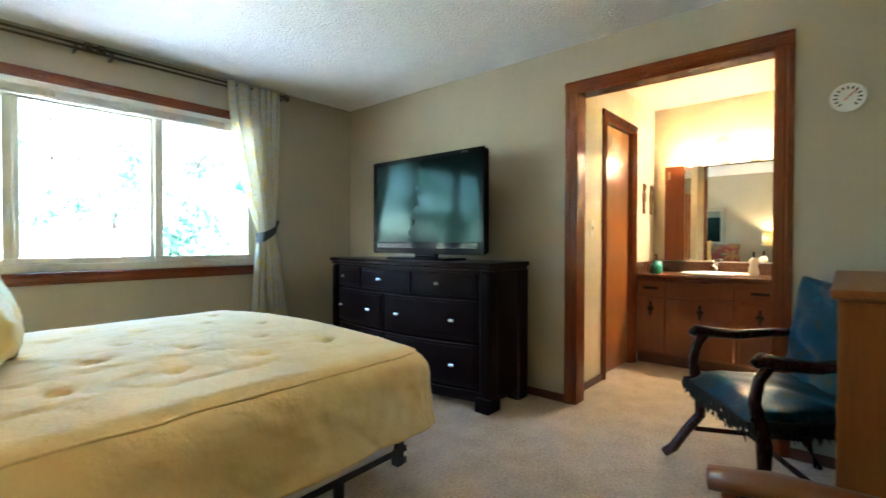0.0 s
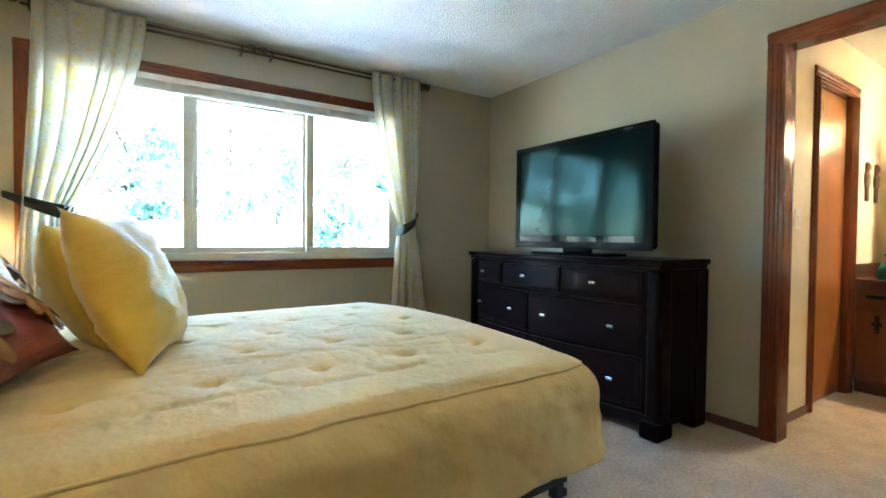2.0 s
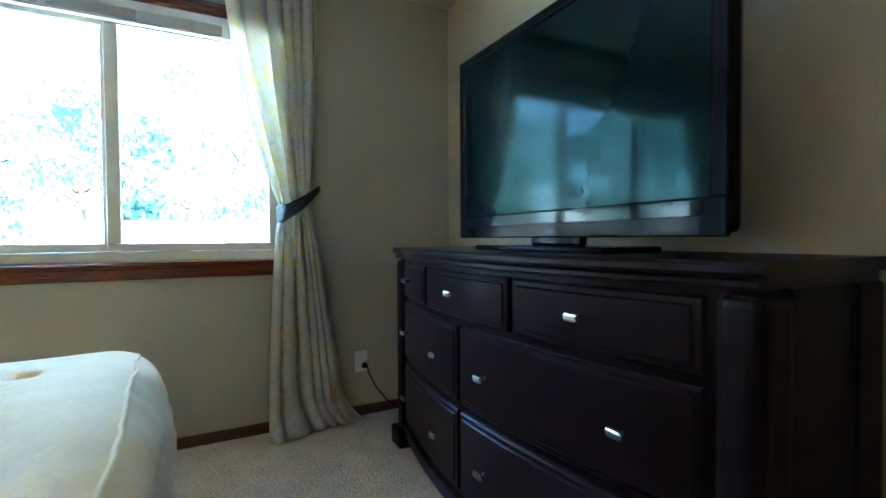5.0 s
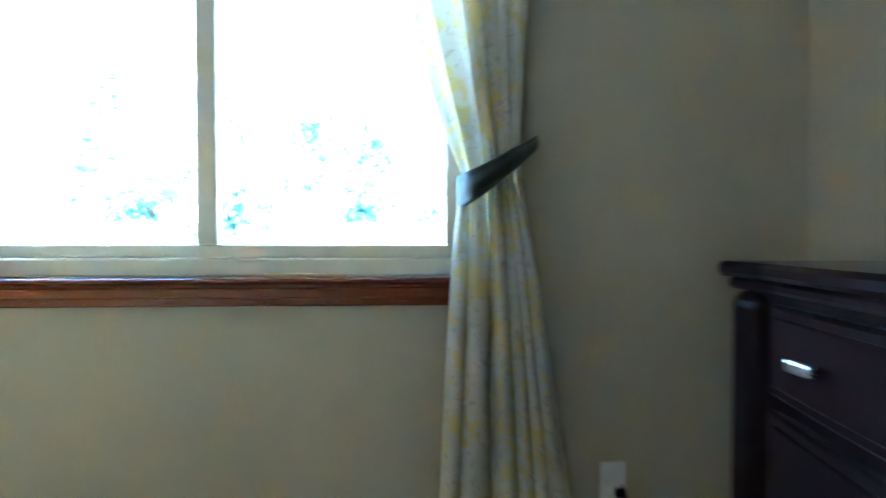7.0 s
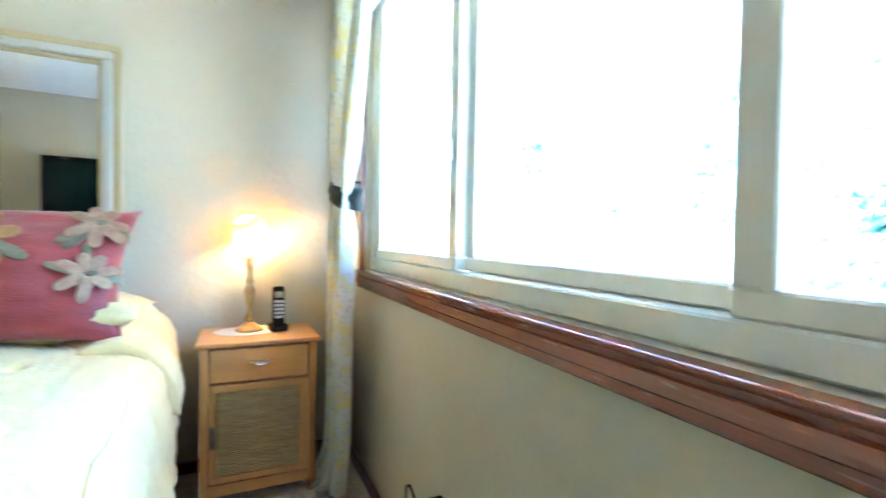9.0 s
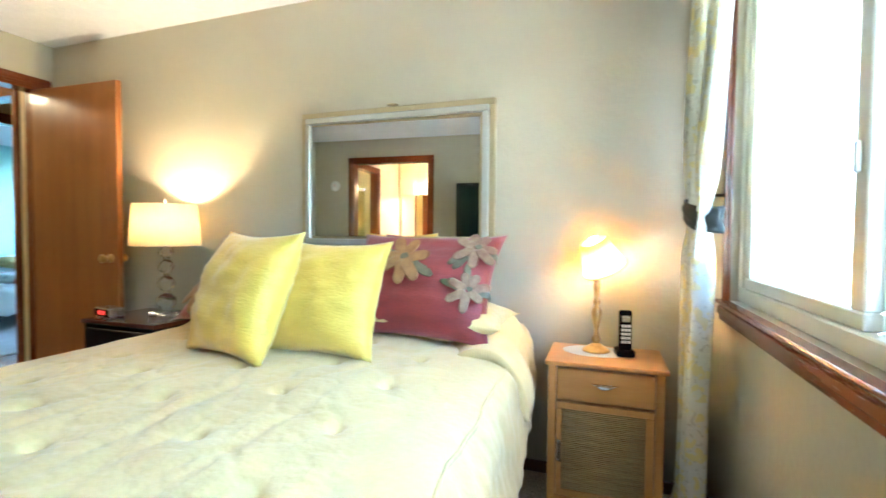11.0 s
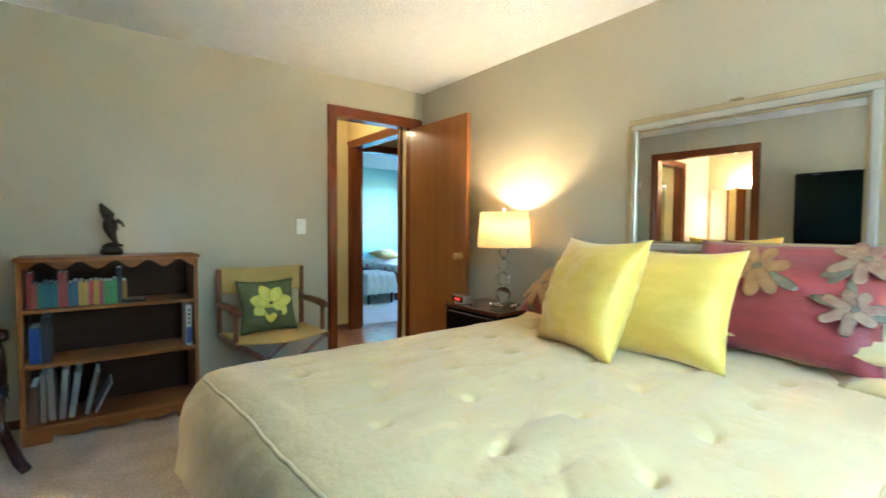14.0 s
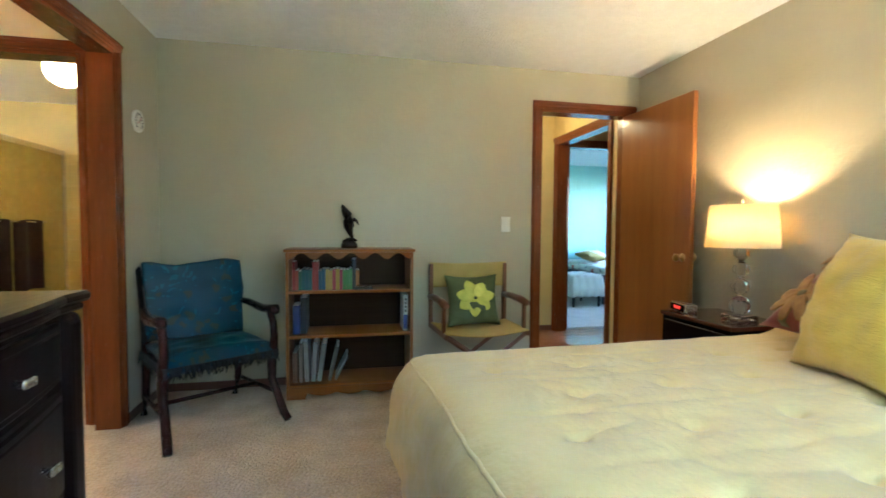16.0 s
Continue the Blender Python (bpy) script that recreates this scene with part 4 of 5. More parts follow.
hs = part("handset", bbox(-0.024, 0.024, -0.012, 0.012, 0.022, 0.185, bevel=0.007, seg=2), M_BLACK, ph)
for k in range(5):
    for j in range(3):
        part("key", bbox(-0.017 + j * 0.0125, -0.008 + j * 0.0125, -0.0145, -0.011, 0.055 + k * 0.016, 0.065 + k * 0.016), M_WHITE, hs)
part("display", bbox(-0.016, 0.016, -0.0135, -0.011, 0.140, 0.165), M_NICKEL, hs)

# ---- nightstand by the door ----
n2 = thing("nightstand", "dark espresso nightstand half hidden beside the bed", "nightstand")
p0, p1, q0, q1 = XW + 0.015, -3.13, -3.10, -2.58
part("top", bbox(p0, p1 + 0.01, q0 - 0.01, q1 + 0.01, 0.597, 0.62, bevel=0.005, seg=2), wood("mahogany_top", (0.14, 0.045, 0.028), (0.09, 0.027, 0.018), "y", 0.15, 0.5), n2, "polished mahogany top")
part("body", bbox(p0, p1, q0, q1, 0.08, 0.596, bevel=0.004), M_ESPZ, n2)
for k in range(2):
    d2 = part("drawer", bbox(p1, p1 + 0.012, q0 + 0.03, q1 - 0.03, 0.13 + k * 0.235, 0.34 + k * 0.235, bevel=0.004), M_ESP, n2)
    part("knob", lathe(bmesh.new(), [(0.006, 0), (0.006, 0.01), (0.014, 0.016), (0.001, 0.024)], 12, pose(p1 + 0.012, (q0 + q1) / 2, 0.24 + k * 0.235, 0, 90, 0)), M_NICKEL, d2)
for xx in (p0 + 0.03, p1 - 0.03):
    for yy in (q0 + 0.03, q1 - 0.03):
        part("foot", bbox(xx - 0.025, xx + 0.025, yy - 0.025, yy + 0.025, 0, 0.079), M_ESPZ, n2)
M_CRYSTAL = glass("crystal_glass")
bl = thing("table_lamp", "lamp of stacked crystal balls with a glowing cream drum shade", "lamp", pose(-3.34, -2.745, 0.6205))
part("base", bbox(-0.065, 0.065, -0.065, 0.065, 0, 0.03, bevel=0.006), M_CRYSTAL, bl)
zc = 0.03
for r in (0.052, 0.046, 0.042, 0.038):
    part("crystal_ball", lathe(bmesh.new(), [(max(0.004, r * math.sin(math.pi * i / 12)), zc + r - r * math.cos(math.pi * i / 12)) for i in range(13)], 12), M_CRYSTAL, bl, "cut crystal ball")
    zc += 2 * r + 0.006
    part("collar", lathe(bmesh.new(), [(0.016, zc - 0.008), (0.016, zc + 0.001)], 16), M_NICKEL, bl)
part("socket", lathe(bmesh.new(), [(0.014, zc), (0.014, zc + 0.06)], 12), M_NICKEL, bl)
part("shade", lathe(bmesh.new(), [(0.178, zc - 0.01), (0.160, zc + 0.22), (0.157, zc + 0.22), (0.175, zc - 0.01), (0.178, zc - 0.01)], 48), M_SHADE2, bl, "cream drum shade", smooth=True)
part("finial", lathe(bmesh.new(), [(0.003, zc + 0.06), (0.003, zc + 0.235), (0.01, zc + 0.24), (0.001, zc + 0.255)], 10), M_NICKEL, bl, smooth=True)
ck = thing("alarm_clock", "small silver alarm clock with red digits", "clock", pose(-3.22, -3.03, 0.6205, 0, 0, 80))
part("case", bbox(-0.085, 0.085, -0.04, 0.04, 0, 0.055, bevel=0.008, seg=2), M_NICKEL, ck)
part("face", bbox(-0.075, 0.075, -0.0425, -0.0395, 0.008, 0.047), M_BLACK, ck)
for k in range(3):
    part("digit", bbox(-0.03 + k * 0.026, -0.014 + k * 0.026, -0.0436, -0.0424, 0.018, 0.038), glow("red_digits", (1.0, 0.05, 0.03), 0.03), ck)

# ---- bedroom door, open along the wall ----
door = thing("door_1", "open flush door in honey brown birch veneer", "door", pose(-3.445, YS - 0.02, 0, 0, 0, 91.5), kind="structure")
part("leaf", bbox(0.0, 0.765, -0.035, 0.0, 0.012, 2.025, bevel=0.003), M_DOOR, door)
for side, y in ((-1, -0.035), (1, 0.0)):
    kb = bmesh.new()
    lathe(kb, [(0.028, 0), (0.028, 0.006), (0.010, 0.010), (0.010, 0.03), (0.026, 0.045), (0.027, 0.055), (0.016, 0.066), (0.001, 0.067)], 20, pose(0.70, y, 0.93, -90 if side > 0 else 90, 0, 0))
    part("door_knob", kb, M_BRASS, door, "round brass door knob", smooth=True)
for zz in (0.25, 1.05, 1.82):
    part("hinge", sweep(bmesh.new(), [(-0.004, 0.004, zz - 0.045), (-0.004, 0.004, zz + 0.045)], 0.006, 8), M_BRASS, door)

# ---- bookcase ----
M_OAK = wood("oak_x", (0.29, 0.110, 0.024), (0.19, 0.066, 0.014), "x", 0.4, 0.0)
M_OAKZ = wood("oak_z", (0.29, 0.110, 0.024), (0.19, 0.066, 0.014), "z", 0.4, 0.0)
# Back board: shade inside the bookcase is put into this darker oak colour.
M_OAK_SHADE = wood("shaded_back_board", (0.05, 0.021, 0.008), (0.03, 0.012, 0.005), "x", 0.5, 0.0)
for dim, level in ((M_OAK, 0.25), (M_OAKZ, 0.25), (M_OAK_SHADE, 0.1)):
    dim.node_tree.nodes["Principled BSDF"].inputs["Specular IOR Level"].default_value = level
KX0, KX1, KY0, KY1 = -1.655, -0.835, YS + 0.015, -3.665
bk = thing("bookcase", "oak bookcase with three shelves and scalloped aprons", "bookcase")
part("top", bbox(KX0 - 0.012, KX1 + 0.012, KY0, KY1 + 0.012, 0.955, 0.975, bevel=0.006, seg=2), M_OAK, bk)
for xx in (KX0, KX1 - 0.02):
    part("side_panel", bbox(xx, xx + 0.02, KY0, KY1, 0, 0.954, bevel=0.002), M_OAKZ, bk)
part("back_panel", bbox(KX0 + 0.02, KX1 - 0.02, KY0, KY0 + 0.008, 0.05, 0.954), M_OAK_SHADE, bk)
for zz in (0.705, 0.415, 0.095):
    part("shelf", bbox(KX0 + 0.021, KX1 - 0.021, KY0 + 0.009, KY1 - 0.004, zz - 0.018, zz, bevel=0.002), M_OAK, bk)


def apron(z_flat, depth, waves, up):
    bm = bmesh.new()
    n = 64
    rows = []
    for i in range(n + 1):
        u = i / n
        x = KX0 + 0.021 + (KX1 - KX0 - 0.042) * u
        zc = depth * (0.55 + 0.45 * math.cos(2 * math.pi * waves * u)) if not up else depth * (1.0 if u < 0.14 or u > 0.86 else 0.5 + 0.25 * abs(math.sin(math.pi * (u - 0.14) / 0.72 * 3)))
        z = z_flat - zc
        rows.append([bm.verts.new((x, y, q)) for y, q in ((KY1 - 0.018, z_flat), (KY1 + 0.001, z_flat), (KY1 + 0.001, z), (KY1 - 0.018, z))])
    for a, b in zip(rows, rows[1:]):
        for k in range(4):
            bm.faces.new((a[k], b[k], b[(k + 1) % 4], a[(k + 1) % 4]))
    bm.faces.new(rows[0])
    bm.faces.new(rows[-1][::-1])
    bmesh.ops.recalc_face_normals(bm, faces=bm.faces)
    return bm


part("scalloped_apron", apron(0.954, 0.045, 5, False), M_OAK, bk)
part("base_apron", apron(0.077, 0.075, 1, True), M_OAK, bk)
BOOKC = {}


def book(x, z, w, h, d, colour, lean=0.0, label="", band=None):
    if colour not in BOOKC:
        BOOKC[colour] = material("book_cloth", colour, tuple(c * 0.8 for c in colour), scale=20, rough=0.5, bump=0.1)
    t = thing("book", label or "book standing on a bookcase shelf", "book", pose(x, KY1 - 0.05, z, 0, lean, 0), "books in the bookcase")
    part("cover", bbox(-w / 2, w / 2, -d, 0, 0, h, bevel=0.002), BOOKC[colour], t)
    part("page_block", bbox(-w / 2 + 0.003, w / 2 - 0.003, -d + 0.003, -0.006, h - 0.0005, h + 0.002), M_WHITE, t)
    return t


random.seed(4)
xx = KX1 - 0.035
palette = [((0.45, 0.05, 0.04), "red"), ((0.55, 0.12, 0.08), "coral"), ((0.05, 0.20, 0.14), "green"), ((0.03, 0.18, 0.22), "teal"), ((0.03, 0.16, 0.22), "teal"), ((0.04, 0.20, 0.22), "teal"), ((0.45, 0.05, 0.05), "red"), ((0.38, 0.05, 0.05), "red"), ((0.03, 0.14, 0.24), "blue"), ((0.03, 0.15, 0.30), "blue"), ((0.55, 0.42, 0.08), "yellow"), ((0.60, 0.45, 0.10), "yellow"), ((0.50, 0.06, 0.10), "crimson"), ((0.55, 0.40, 0.06), "yellow"), ((0.45, 0.05, 0.12), "crimson"), ((0.10, 0.35, 0.10), "green"), ((0.10, 0.35, 0.12), "green"), ((0.12, 0.40, 0.14), "green"), ((0.03, 0.04, 0.06), "black"), ((0.50, 0.22, 0.06), "orange")]
for k, (c, word) in enumerate(palette):
    w = random.uniform(0.018, 0.024)
    h = 0.185 if k in (0, 6, 7, 18) else 0.13 + random.uniform(-0.008, 0.01)
    if k == 18:
        h = 0.2
    xx -= w / 2
    book(xx, 0.705, w, h, 0.15, tuple(q * 0.65 for q in c), 0, word + " book standing in a row on the top shelf")
    xx -= w / 2 + 0.001
stapler = thing("stapler", "small dark and silver stapler lying on the top shelf", "stapler", pose(-1.33, -3.72, 0.705))
part("base", bbox(-0.06, 0.06, -0.02, 0.02, 0, 0.012, bevel=0.004), M_MATTE_BLACK, stapler)
part("arm", bbox(-0.055, 0.058, -0.016, 0.016, 0.013, 0.026, bevel=0.005), M_NICKEL, stapler)
book(KX1 - 0.06, 0.415, 0.045, 0.19, 0.16, (0.03, 0.06, 0.25), 0, "blue book with a white top on the middle shelf", None)
book(KX1 - 0.105, 0.415, 0.04, 0.24, 0.2, (0.02, 0.025, 0.04), 0, "black binder on the middle shelf")
mag = book(KX0 + 0.045, 0.415, 0.034, 0.245, 0.18, (0.60, 0.60, 0.58), 0, "tall white magazine file on the middle shelf")
part("blue_label", bbox(-0.015, 0.015, 0.0005, 0.0016, 0.012, 0.11), BOOKC[(0.03, 0.06, 0.25)], mag)
for k in range(4):
    part("writing", bbox(-0.006, 0.006, 0.0005, 0.0016, 0.13 + k * 0.026, 0.145 + k * 0.026), M_MATTE_BLACK, mag, "printed mark")
for k, (c, w, h, ln) in enumerate([((0.30, 0.14, 0.07), 0.03, 0.20, 0), ((0.42, 0.36, 0.28), 0.022, 0.26, 0), ((0.55, 0.53, 0.48), 0.03, 0.27, 2), ((0.60, 0.58, 0.52), 0.03, 0.26, -4), ((0.5, 0.48, 0.44), 0.03, 0.25, -8), ((0.4, 0.38, 0.35), 0.02, 0.23, -13), ((0.55, 0.55, 0.55), 0.012, 0.17, -26)]):
    book(KX1 - 0.05 - k * 0.038 - (0.03 if k > 4 else 0), 0.0955 + (0.004 if ln else 0), w, h, 0.2, tuple(q * 0.4 for q in c), ln, "worn folder leaning on the bottom shelf" if k > 1 else "upright book on the bottom shelf")

# carved sculpture: one plain mesh
wb = bmesh.new()
lathe(wb, [(0.052, 0), (0.058, 0.015), (0.050, 0.035), (0.030, 0.05), (0.012, 0.055)], 20)
spine = [(0.0, 0, 0.045), (-0.016, 0, 0.075), (-0.004, 0, 0.11), (0.006, 0, 0.15), (0.004, 0, 0.19), (0.012, 0, 0.225), (0.030, 0, 0.255), (0.044, 0, 0.285), (0.047, 0, 0.298)]
sweep(wb, spine, [0.010, 0.013, 0.022, 0.034, 0.037, 0.034, 0.025, 0.012, 0.004], 14)
for y0, s in ((-0.025, -1), (0.025, 1)):
    sweep(wb, [(-0.005, y0, 0.20), (-0.02, y0 + s * 0.02, 0.175), (-0.03, y0 + s * 0.035, 0.145)], [0.014, 0.011, 0.003], 8, 0.4)
sweep(wb, [(-0.025, 0, 0.20), (-0.05, 0, 0.185), (-0.062, 0, 0.16)], [0.014, 0.009, 0.003], 8, 0.5)
sweep(wb, [(-0.055, 0, 0.05), (-0.025, 0, 0.062), (0.01, 0, 0.058), (0.045, 0, 0.045)], [0.005, 0.012, 0.013, 0.005], 8, 0.6)
whale = link("whale_sculpture", wb, material("ebony_carving", (0.022, 0.012, 0.010), (0.012, 0.008, 0.007), scale=12, rough=0.2), smooth=True)
whale.matrix_world = pose(-1.235, -3.83, 0.9755)
tagged(whale, "dark carved wooden whale sculpture on the bookcase", "sculpture")

# ---- folding canvas chair ----
M_BEECH = wood("walnut_chair_wood", (0.20, 0.075, 0.028), (0.13, 0.045, 0.018), "y", 0.35, 0.2)
M_CANVAS = material("tan_canvas", (0.52, 0.38, 0.13), (0.46, 0.33, 0.10), scale=8, rough=0.85, bump=0.4, bump_scale=300)
dc = thing("folding_chair", "folding wooden chair with tan canvas seat and back", "chair", pose(-2.11, -3.66, 0, 0, 0, 4))
for sx in (-1, 1):
    x = sx * 0.285
    part("post", bbox(x - 0.014, x + 0.014, -0.235, -0.205, 0.42, 0.86, bevel=0.004), M_BEECH, dc)
    part("arm", sweep(bmesh.new(), [(x, -0.22, 0.625), (x, -0.1, 0.632), (x, 0.06, 0.628), (x, 0.16, 0.615)], [0.020, 0.022, 0.025, 0.022], 10, 1.25), M_BEECH, dc, smooth=True)
    part("arm_post", bbox(x - 0.012, x + 0.012, 0.11, 0.138, 0.43, 0.612, bevel=0.004), M_BEECH, dc)
    part("side_rail", bbox(x - 0.014, x + 0.014, -0.24, 0.20, 0.40, 0.435, bevel=0.006), M_BEECH, dc)
    part("floor_rail", bbox(x - 0.014, x + 0.014, -0.23, 0.19, 0.0, 0.03, bevel=0.006), M_BEECH, dc)
for y in (-0.17, 0.15):
    for s in (-1, 1):
        part("crossed_leg", sweep(bmesh.new(), [(s * 0.28, y + s * 0.013, 0.02), (-s * 0.28, y + s * 0.013, 0.41)], 0.015, 8), M_BEECH, dc)
st = bmesh.new()
grid(st, 18, 14, lambda u, v: Vector(((u - 0.5) * 0.57, -0.20 + 0.40 * v, 0.442 - 0.03 * math.sin(math.pi * u))))
thick(part("seat", st, M_CANVAS, dc, "slung tan canvas seat", smooth=True), 0.006)
bkc = bmesh.new()
grid(bkc, 18, 10, lambda u, v: Vector(((u - 0.5) * 0.585, -0.222 - 0.035 * math.sin(math.pi * u), 0.69 + 0.18 * v - 0.012 * math.sin(math.pi * u) * v)))
thick(part("back_sling", bkc, M_CANVAS, dc, "slung tan canvas back", smooth=True), 0.006)
cu = thing("cushion", "olive green cushion with a large yellow flower", "cushion", pose(-2.10, -3.725, 0.425, 0, 0, 5) @ pose(0, 0, 0, 14, 0, 0))
part("cushion_body", pill(0.40, 0.37, 0.12, 33), material("olive_cushion_cloth", (0.115, 0.135, 0.055), (0.09, 0.11, 0.045), scale=8, rough=0.8, bump=0.3), cu, smooth=True)
M_PETAL = material("yellow_petal_print", (0.72, 0.66, 0.13), (0.52, 0.50, 0.08), scale=16, rough=0.75)


def on_cushion(x, z):
    a, b = x / 0.20, (z - 0.185) / 0.185
    return 0.06 * max(0, 1 - abs(a) ** 2.6) ** 0.5 * max(0, 1 - abs(b) ** 2.6) ** 0.5 + 0.006


for k in range(7):
    ang = 2 * math.pi * k / 7 + 0.3
    L, W = (0.135, 0.060) if k % 2 else (0.12, 0.066)
    pb = bmesh.new()

    def petal(u, v):
        r = 0.012 + L * u
        w = W * math.sin(math.pi * min(1, u * 0.93 + 0.05)) ** 0.7 * (v - 0.5) * 2 * 0.75
        x = r * math.cos(ang) * 1.05 - w * math.sin(ang)
        z = 0.195 + (r * math.sin(ang) + w * math.cos(ang)) * 0.9
        return Vector((x, on_cushion(x, z) + 0.001 * (k % 3), z))
    grid(pb, 8, 6, petal)
    thick(part("petal", pb, M_PETAL, cu, "yellow petal", smooth=True), 0.002, 1)

# ---- teal armchair ----
M_TEAL = floral("teal_brocade", (0.001, 0.042, 0.075), (0.026, 0.040, 0.032), (0.003, 0.085, 0.13), 9.0, 0.34, 0.3)
M_TEAL.node_tree.nodes["Principled BSDF"].inputs["Sheen Weight"].default_value = 0.0
M_TEAL.node_tree.nodes["Principled BSDF"].inputs["Specular IOR Level"].default_value = 0.22
M_MAHOG = wood("mahogany_chair_wood", (0.030, 0.006, 0.005), (0.014, 0.004, 0.004), "z", 0.25, 0.05)
M_MAHOG.node_tree.nodes["Principled BSDF"].inputs["Specular IOR Level"].default_value = 0.25
M_FRINGE = material("black_fringe", (0.006, 0.007, 0.008), scale=40, rough=0.9)
tc = thing("armchair", "carved mahogany armchair with shiny teal brocade cushions", "chair", pose(-0.425, -3.485, 0, 0, 0, 33))
for sx in (-1, 1):
    x = sx * 0.285
    part("front_leg", sweep(bmesh.new(), [(x * 1.08, 0.375, 0.012), (x * 1.05, 0.335, 0.045), (x * 1.02, 0.275, 0.14), (x, 0.215, 0.22), (x, 0.215, 0.32), (x, 0.235, 0.40), (x, 0.25, 0.48), (x, 0.235, 0.56), (x, 0.20, 0.615)], [0.022, 0.024, 0.023, 0.024, 0.028, 0.027, 0.022, 0.021, 0.023], 10), M_MAHOG, tc, smooth=True)
    part("rear_leg", sweep(bmesh.new(), [(x * 0.92, -0.30, 0.0), (x * 0.92, -0.25, 0.12), (x * 0.92, -0.22, 0.30), (x * 0.92, -0.23, 0.5), (x * 0.92, -0.28, 0.72), (x * 0.92, -0.31, 0.86)], [0.02, 0.021, 0.023, 0.022, 0.02, 0.018], 10), M_MAHOG, tc, smooth=True)
    part("arm", sweep(bmesh.new(), [(x * 0.94, -0.25, 0.64), (x * 1.02, -0.12, 0.635), (x * 1.06, 0.05, 0.615), (x * 1.05, 0.17, 0.625), (x * 1.03, 0.235, 0.635), (x * 1.03, 0.262, 0.615)], [0.018, 0.021, 0.024, 0.026, 0.028, 0.016], 10, 1.2), M_MAHOG, tc, smooth=True)
    part("side_stretcher", sweep(bmesh.new(), [(x * 0.95, -0.24, 0.13), (x, 0.24, 0.15)], 0.012, 8), M_MAHOG, tc, smooth=True)
part("stretcher", sweep(bmesh.new(), [(-0.275, 0.0, 0.14), (0.275, 0.0, 0.14)], 0.012, 8), M_MAHOG, tc, smooth=True)
part("top_rail", sweep(bmesh.new(), [(-0.27, -0.305, 0.85), (0, -0.315, 0.86), (0.27, -0.305, 0.85)], 0.02, 10), M_MAHOG, tc, smooth=True)
part("seat_frame", bbox(-0.275, 0.275, -0.235, 0.22, 0.345, 0.385, bevel=0.01), M_MAHOG, tc)
sc = bmesh.new()
grid(sc, 26, 26, lambda u, v: Vector(((u - 0.5) * 0.58 * (0.92 + 0.08 * v), -0.22 + 0.50 * v, 0.435 + 0.035 * math.sin(math.pi * u) ** 0.5 * math.sin(math.pi * min(1, v * 0.9 + 0.08)) ** 0.5 - 0.055 * max(0, v - 0.86) / 0.14 + 0.012 * noise.noise((u * 5, v * 5, 3)))))
thick(part("seat_cushion", sc, M_TEAL, tc, "teal brocade seat pad", smooth=True), 0.045)
bc = bmesh.new()
grid(bc, 26, 30, lambda u, v: Vector(((u - 0.5) * (0.52 + 0.02 * v), -0.20 - 0.075 * v ** 1.3 + 0.02 * math.sin(math.pi * u) + 0.014 * noise.noise((u * 4, v * 5, 9)) + 0.010 * math.sin(12 * v + 2 * u) * (1 - v), 0.45 + 0.435 * v + 0.008 * math.sin(9 * u))))
thick(part("back_cushion", bc, M_TEAL, tc, "teal brocade back pad", smooth=True), 0.05)
fr = bmesh.new()
random.seed(7)
edge = [(-0.285 + 0.57 * i / 70, 0.285) for i in range(71)] + [(sx * 0.292, 0.28 - 0.48 * i / 50) for sx in (-1, 1) for i in range(51)]
for x, y in edge:
    z = 0.405
    sweep(fr, [(x, y, z), (x + random.uniform(-0.012, 0.012), y + random.uniform(0, 0.016), z - 0.03), (x + random.uniform(-0.016, 0.016), y + random.uniform(-0.008, 0.016), z - random.uniform(0.055, 0.075))], [0.007, 0.006, 0.002], 4)
part("fringe", fr, M_FRINGE, tc, "black bullion fringe")
for sx in (-1, 1):
    fb2 = bmesh.new()
    for i in range(46):
        z = 0.46 + 0.42 * i / 45
        y = -0.20 - 0.075 * (i / 45) ** 1.3
        x = sx * (0.262 + 0.01 * i / 45)
        sweep(fb2, [(x, y, z), (x + sx * 0.014, y - 0.004, z - 0.012), (x + sx * 0.022, y - 0.006, z - 0.03)], [0.006, 0.005, 0.002], 4)
    part("back_fringe", fb2, M_FRINGE, tc, "black fringe down the back edge")

# ---- wall fittings ----
sw = thing("light_switch", "almond rocker light switch by the door", "switch", pose(-2.415, YS, 1.15, 0, 0, 180))
part("plate", bbox(-0.036, 0.036, -0.006, -0.0005, -0.058, 0.058, bevel=0.003), M_WHITE, sw)
part("rocker", bbox(-0.016, 0.016, -0.010, -0.0062, -0.033, 0.033, bevel=0.002), M_WHITE, sw)
th = thing("thermometer", "round white dial thermometer on the wall", "thermometer", pose(0, -3.68, 1.735, 0, -90, 0) @ pose(0, 0, 0, 0, 0, -90))
part("dial", lathe(bmesh.new(), [(0.062, 0.0005), (0.066, 0.008), (0.064, 0.016), (0.058, 0.014), (0.001, 0.014)], 32), M_WHITE, th, smooth=False)
for k in range(13):
    a = radians(-140 + k * 280 / 12)
    bm = bbox(-0.0035, 0.0035, -0.007, 0.007, 0.0142, 0.0156)
    bmesh.ops.transform(bm, matrix=pose(0.044 * math.sin(a), 0.044 * math.cos(a), 0, 0, 0, -math.degrees(a)), verts=bm.verts)
    part("dial_mark", bm, M_MATTE_BLACK, th)
bm = bbox(-0.003, 0.003, -0.016, 0.040, 0.0158, 0.0168)
bmesh.ops.transform(bm, matrix=pose(0, 0, 0, 0, 0, -48), verts=bm.verts)
part("needle", bm, material("red_needle", (0.55, 0.05, 0.02), rough=0.4), th, "red needle")
